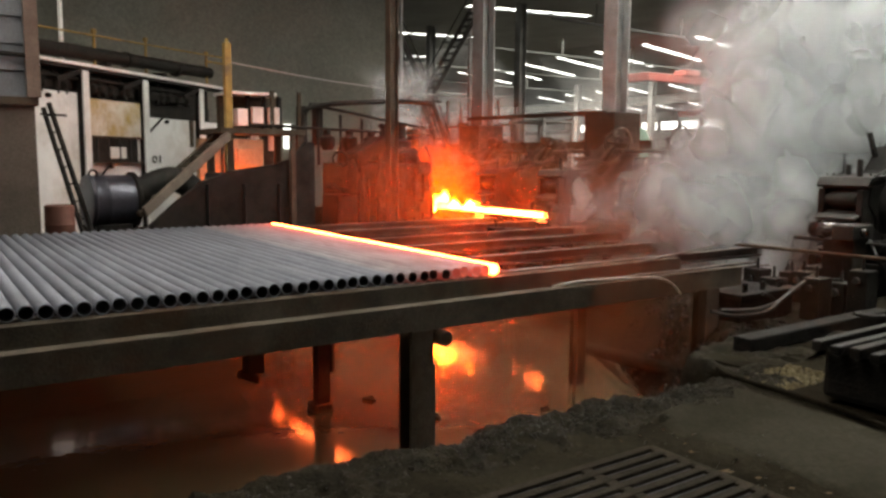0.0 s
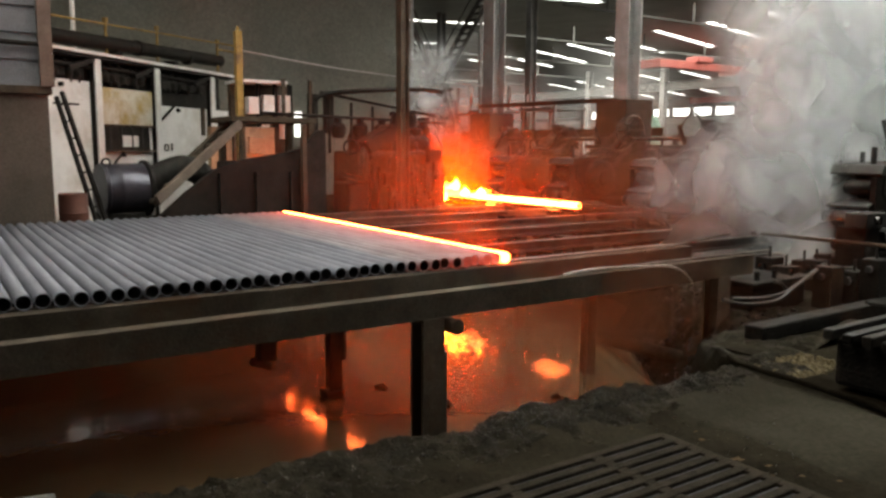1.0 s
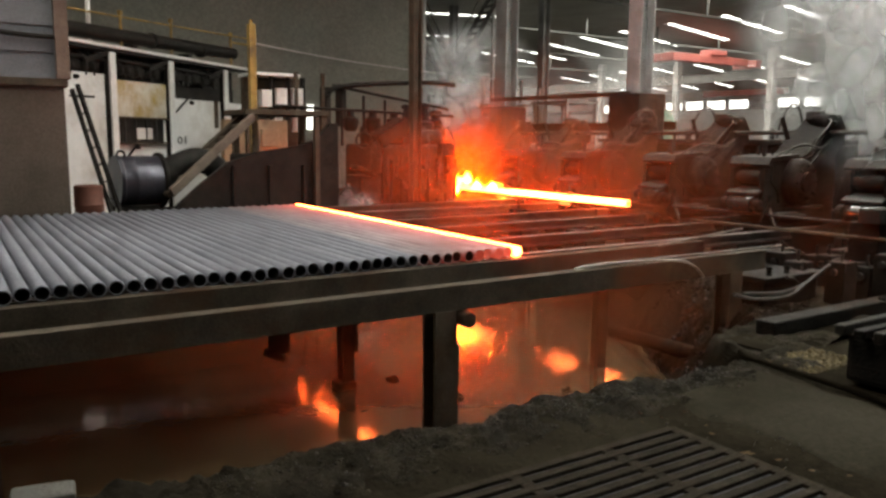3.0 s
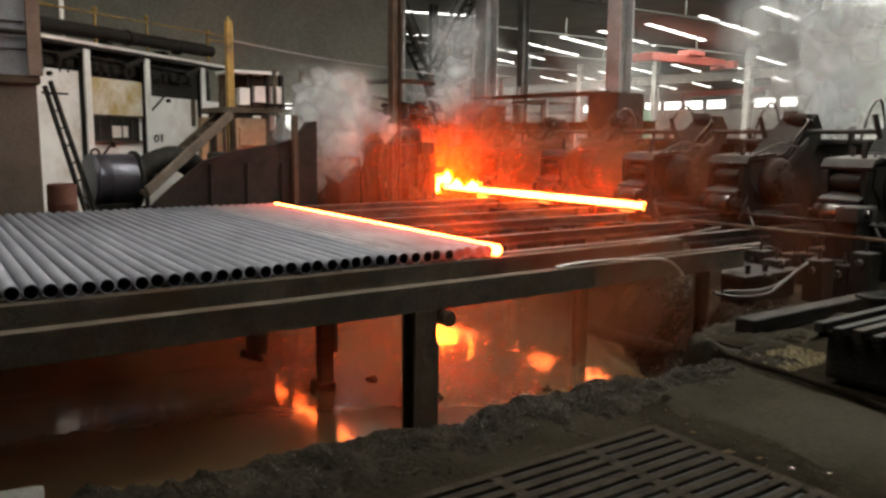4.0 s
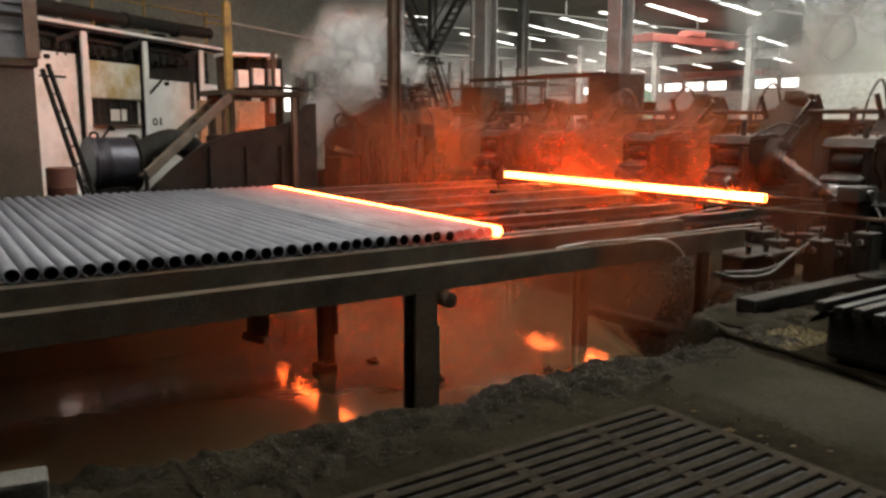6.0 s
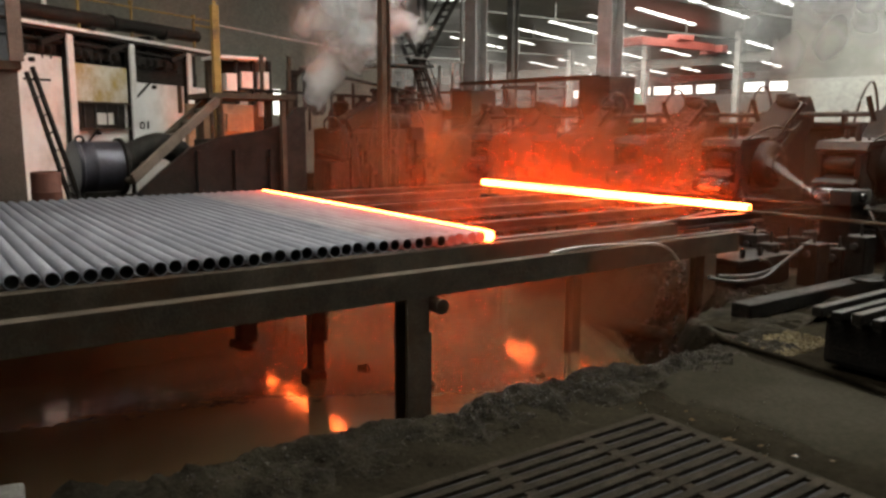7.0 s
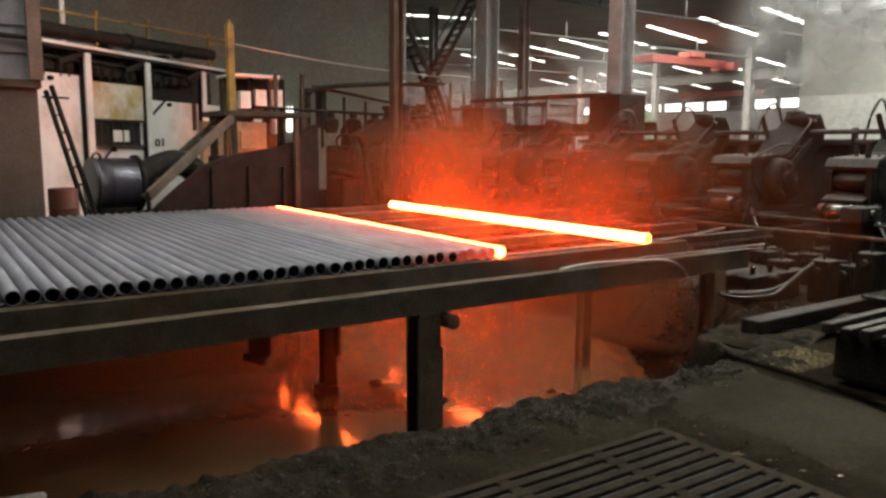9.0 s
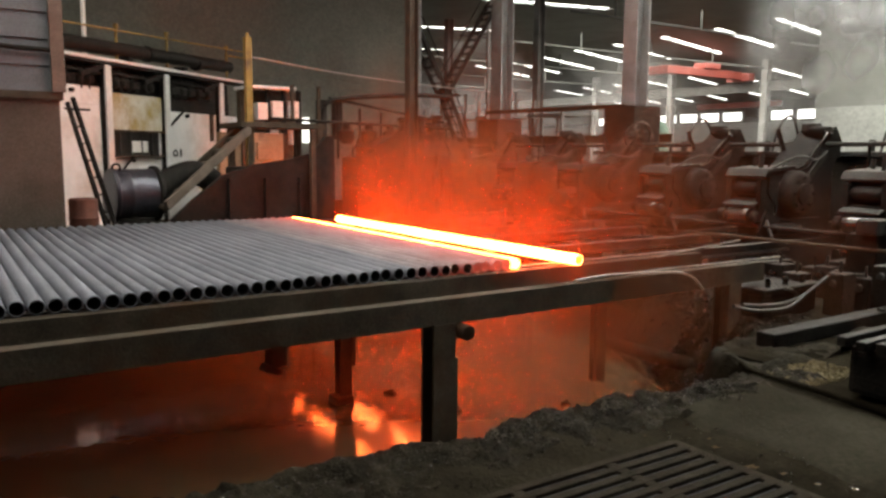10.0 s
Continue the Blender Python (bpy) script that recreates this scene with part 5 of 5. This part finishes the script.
# ---- steam and glow veils ----


def steam(name, at, size, sheets, label, material=STEAM, seed=1, strength=1.0, turn=-33, rag=0.6):
    """A soft billow: layered curved veils whose thickness fades to nothing at their edges."""
    rnd = random.Random(seed)
    bm = bmesh.new()
    lay = bm.verts.layers.float.new("thickness")
    sx, sz, sy = size
    face = Matrix.Rotation(radians(turn), 4, "Z")
    for _ in range(sheets):
        u = [rnd.gauss(0, 0.33) for _ in range(3)]
        c = Vector((u[0] * sx * 0.5, rnd.uniform(-0.5, 0.5) * sy, u[2] * sz * 0.5))
        w, h = sx * rnd.uniform(0.35, 0.7), sz * rnd.uniform(0.35, 0.7)
        m = face @ Matrix.Translation(c) @ pose(0, 0, 0, rnd.uniform(-10, 10), rnd.uniform(0, 360), rnd.uniform(-14, 14))
        n = 14
        ph = rnd.uniform(0, 50)
        g = []
        for i in range(n + 1):
            row = []
            for j in range(n + 1):
                a, b = 2 * i / n - 1, 2 * j / n - 1
                r2 = a * a + b * b
                wob = noise.fractal(Vector((a * 1.3, b * 1.3, ph)), 0.8, 2.0, 3)
                v = bm.verts.new(m @ Vector((a * w * 0.5, 0.02 * min(w, h) * (wob + 0.5 * r2), b * h * 0.5)))
                e = math.sqrt(r2) * (1 + rag * noise.fractal(Vector((a * 1.8, b * 1.8, ph + 9)), 0.8, 2.0, 3))
                k = max(0.0, 1 - e)
                v[lay] = strength * k * k * (3 - 2 * k)
                row.append(v)
            g.append(row)
        for i in range(n):
            for j in range(n):
                bm.faces.new((g[i][j], g[i + 1][j], g[i + 1][j + 1], g[i][j + 1]))
    ob = new(name, mesh_of(name, bm, material, True))
    ob.location = at
    tagged(ob, label, "steam", "steam", "stuff")
    return ob


cloud_a = steam("steam_cloud", (9.0, 6.2, 0.95), (3.4, 2.6, 1.0), 54, "dense white steam billowing from the stands", STEAM, 3, 1.75, -33, 0.4)
cloud_b = steam("steam_cloud", (11.0, 5.9, 2.5), (4.6, 4.2, 1.6), 54, "dense white steam billowing from the stands", STEAM, 4, 1.6, -33, 0.4)
cloud_c = steam("steam_cloud", (9.3, 7.9, 1.0), (3.0, 1.3, 0.6), 18, "low white steam drifting along the stands", STEAM, 5, 1.0)
# thin steam that also paints the bright glare under the roof
cloud_d = steam("steam_cloud", (16, 8.9, 4.2), (3.8, 4.2, 2.0), 34, "thin white steam under the roof, also painting the glare there", STEAM, 6, 1.3, -33, 0.25)
cloud_e = steam("steam_cloud", (12.6, 7.0, -2.4), (4.2, 1.9, 1.0), 20, "thin white steam drifting behind the stands", STEAM, 27, 1.2)
puff_a = steam("steam_puff", (6.4, 12.9, 0.6), (1.7, 2.3, 0.5), 30, "grey-white steam puff rising from the mill", STEAM, 7, 2.4, -33, 0.5)
puff_b = steam("steam_puff", (6.6, 12.9, 0.6), (1.9, 1.6, 0.5), 24, "grey-white steam puff rising from the mill", STEAM, 8, 2.2, -33, 0.5)
puff_c = steam("steam_puff", (10.0, 15.0, 2.6), (1.5, 3.2, 0.6), 26, "thin steam wisp rising behind the mill", STEAM, 9, 1.2)
# smoke veil moving with the pipe; its red tint paints the pipe's bloom
hot_smoke_glow = steam("hot_smoke_glow", (9.3, 12.0, 0.8), (8.8, 2.6, 1.7), 60, "thin smoke and painted red glow around the hot pipe", FUME_GLOW, 10, 0.85, -86, 0.2)


def jet(name, p, q, r0, r1, label):
    """A thin widening water jet: nested open cones that thin out along the way."""
    bm = bmesh.new()
    lay = bm.verts.layers.float.new("thickness")
    p, q = Vector(p), Vector(q)
    d = (q - p).normalized()
    s = d.cross(Vector((0, 0, 1))).normalized()
    u = s.cross(d)
    for f in (1.0, 0.66, 0.36):
        rows = []
        for i in range(15):
            t = i / 14
            r = (r0 + (r1 - r0) * t) * f
            rows.append([bm.verts.new((p - q) / 2 + (q - p) * t + r * (s * math.cos(k * math.tau / 10) + u * math.sin(k * math.tau / 10))) for k in range(10)])
            for v in rows[-1]:
                v[lay] = 0.55 * (1 - 0.75 * t) * min(1.0, (1 - t) * 3)
        for a, b_ in zip(rows, rows[1:]):
            for k in range(10):
                bm.faces.new((a[k], a[(k + 1) % 10], b_[(k + 1) % 10], b_[k]))
    ob = new(name, mesh_of(name, bm, STEAM, True))
    ob.location = (p + q) / 2
    return tagged(ob, label, "water jet", "", "stuff")


spray = jet("water_spray", (9.05, 4.78, 0.75), (10.0, 6.55, 1.40), 0.012, 0.09, "thin jet of cooling water spraying at a stand")
hall_haze = steam("hall_haze", (38, 36, 4.5), (46, 9, 14), 16, "thin pale steam hanging in the far hall", STEAM, 52, 0.34, -33, 0.3)
# red-tinted veils that paint the glow over bed, beams, water and mill
bed_haze = steam("smoke_and_glow", (8.5, 8.5, 0.85), (9.5, 2.2, 1.0), 14, "thin smoke with painted red glow over the cooling bed", FUME_GLOW, 14, 0.85, -82, 0.25)
front_haze = steam("smoke_and_glow", (5.0, 4.9, 0.35), (6.0, 2.2, 0.9), 18, "red glow veil added before the front beams", FUME_GLOW, 23, 1.3, -33, 0.25)
pit_glow_mist = steam("pit_glow_mist", (5.0, 7.4, -0.3), (6.0, 1.5, 2.6), 18, "orange glow over the muddy water, painted as mist", FUME_GLOW, 15, 1.4, -15, 0.25)
haze = steam("smoke_and_glow", (9.9, 11.5, 1.3), (9.0, 2.4, 0.8), 12, "thin smoke with painted red glow over the mill stands", FUME_GLOW, 12, 0.35, -80, 0.25)
mill_haze = steam("smoke_and_glow", (6.9, 11.9, 1.1), (5.2, 2.8, 0.8), 22, "red glow veil added before the mill housing", FUME_GLOW, 61, 0.5, -33, 0.25)
mouth_smoke_glow = steam("smoke_and_glow", (9.0, 13.2, 1.15), (2.6, 2.2, 1.2), 22, "smoke at the mill's mouth with orange glow in its colour", FUME_GLOW, 41, 1.7, -60, 0.3)


def motions():
    bar = [(0, 9.3, 10.17), (1, 9.3, 9.58), (2, 9.3, 9.09), (3.5, 9.3, 8.43), (4.5, 9.3, 7.22), (5, 9.3, 6.35), (5.5, 9.3, 5.98), (6.0, 9.29, 5.9), (6.5, 9.22, 5.88), (7, 8.78, 5.68), (7.5, 8.2, 5.62), (8, 7.66, 5.62), (8.5, 6.96, 5.55), (9, 6.48, 5.50), (9.5, 5.83, 5.45), (10, 5.20, 5.44)]
    x_roll = 9.3
    walk(hot, [(t, pose(x, y, PIPE_Z + (0.045 if x > 9.2 else 0.0), 0, (x - x_roll) / PIPE_R * 57.3 * 0.35, 0)) for t, x, y in bar])
    walk(hot_smoke_glow, [(t, pose(x + 0.35, y + 2.9, 1.0)) for t, x, y in bar])
    # the added glow rod sinks behind the housing, so the casing dims
    walk(billet, [(0, pose(6.0, 16.35, 1.15)), (0.5, pose(6.2, 16.2, 0.95)), (1.0, pose(6.4, 16.0, 0.75)), (1.6, pose(6.5, 15.9, 0.45)), (2.4, pose(6.5, 15.9, 0.28)), (10, pose(6.5, 15.9, 0.28))])
    walk(fl, [(0, pose(9.3, 13.95, 0.62)), (4.2, pose(9.3, 13.95, 0.62)), (5.0, pose(9.35, 14.8, 0.6)), (5.8, pose(9.35, 16.3, 0.6)), (10, pose(9.35, 16.4, 0.6))])
    walk(spray, [(0, pose(9.52, 5.66, -1.6)), (5.3, pose(9.52, 5.66, -1.6)), (5.9, pose(9.52, 5.66, 1.08)), (6.6, pose(9.52, 5.66, 1.08)), (7.3, pose(9.5, 5.9, 1.05)), (7.7, pose(9.5, 6.3, 1.1)), (8.3, pose(9.6, 6.6, -1.6)), (10, pose(9.6, 6.6, -1.6))])
    walk(cloud_a, [(0, pose(9.1, 6.2, 0.95)), (1, pose(9.3, 5.6, 1.1)), (2, pose(9.9, 5.0, 1.4)), (3.3, pose(11.0, 3.6, 2.2)), (5, pose(12.5, 1.0, 3.6)), (10, pose(13.0, -2.0, 5.0))])
    walk(cloud_b, [(0, pose(11.0, 6.0, 2.5)), (1, pose(11.2, 5.7, 2.5)), (2, pose(11.6, 5.2, 2.7)), (3.3, pose(12.6, 4.6, 3.5)), (5, pose(14.0, 3.4, 4.6)), (10, pose(16.0, 0.0, 6.0))])
    walk(cloud_c, [(0, pose(9.4, 7.9, 1.0)), (1, pose(9.8, 6.9, 1.1)), (2, pose(10.4, 6.0, 1.3)), (3.3, pose(11.4, 4.4, 2.0)), (5, pose(13.0, 2.0, 3.4)), (10, pose(14.0, 0.0, 5.0))])
    walk(cloud_d, [(0, pose(16.0, 9.0, 4.2)), (3, pose(16.0, 8.9, 4.2)), (6, pose(16.2, 8.9, 4.4)), (10, pose(16.4, 8.9, 4.7))])
    walk(cloud_e, [(0, pose(12.8, 7.2, 1.9)), (2, pose(12.8, 7.0, 2.0)), (3.5, pose(12.9, 6.8, 2.2)), (4.5, pose(13.0, 6.6, 2.4)), (5.5, pose(13.4, 5.6, 2.9)), (6.5, pose(14.2, 4.0, 3.8)), (8, pose(15.0, 1.5, 5.0)), (10, pose(15.5, 0.0, 6.0))])
    walk(puff_a, [(0, pose(6.3, 12.95, -2.8)), (2.4, pose(6.3, 12.95, -2.2)), (3.5, pose(6.25, 12.9, 1.3)), (4.5, pose(6.2, 12.9, 1.75)), (5.2, pose(6.35, 13.0, 2.1)), (6.5, pose(6.9, 13.2, 2.95)), (7.5, pose(7.3, 13.4, 4.2)), (8.5, pose(7.8, 13.6, 6.5)), (10, pose(8.2, 13.8, 8.0))])
    walk(puff_b, [(0, pose(6.5, 12.95, -2.8)), (2.6, pose(6.5, 12.95, -2.4)), (3.5, pose(6.3, 12.9, 0.9)), (4.5, pose(6.75, 12.9, 2.75)), (5.2, pose(7.0, 13.0, 2.95)), (6.5, pose(7.45, 13.2, 3.3)), (7.5, pose(7.9, 13.5, 4.8)), (8.5, pose(8.4, 13.6, 7.0)), (10, pose(8.8, 13.8, 8.4))])
    walk(puff_c, [(0, pose(9.35, 15.2, 2.7)), (1, pose(9.75, 15.2, 2.9)), (2, pose(9.65, 15.2, 3.2)), (3.5, pose(10.6, 15.2, 3.0)), (4.5, pose(10.8, 15.2, 4.4)), (6.5, pose(10.8, 15.4, 7.4)), (10, pose(11.5, 15.6, 12.0))])


motions()
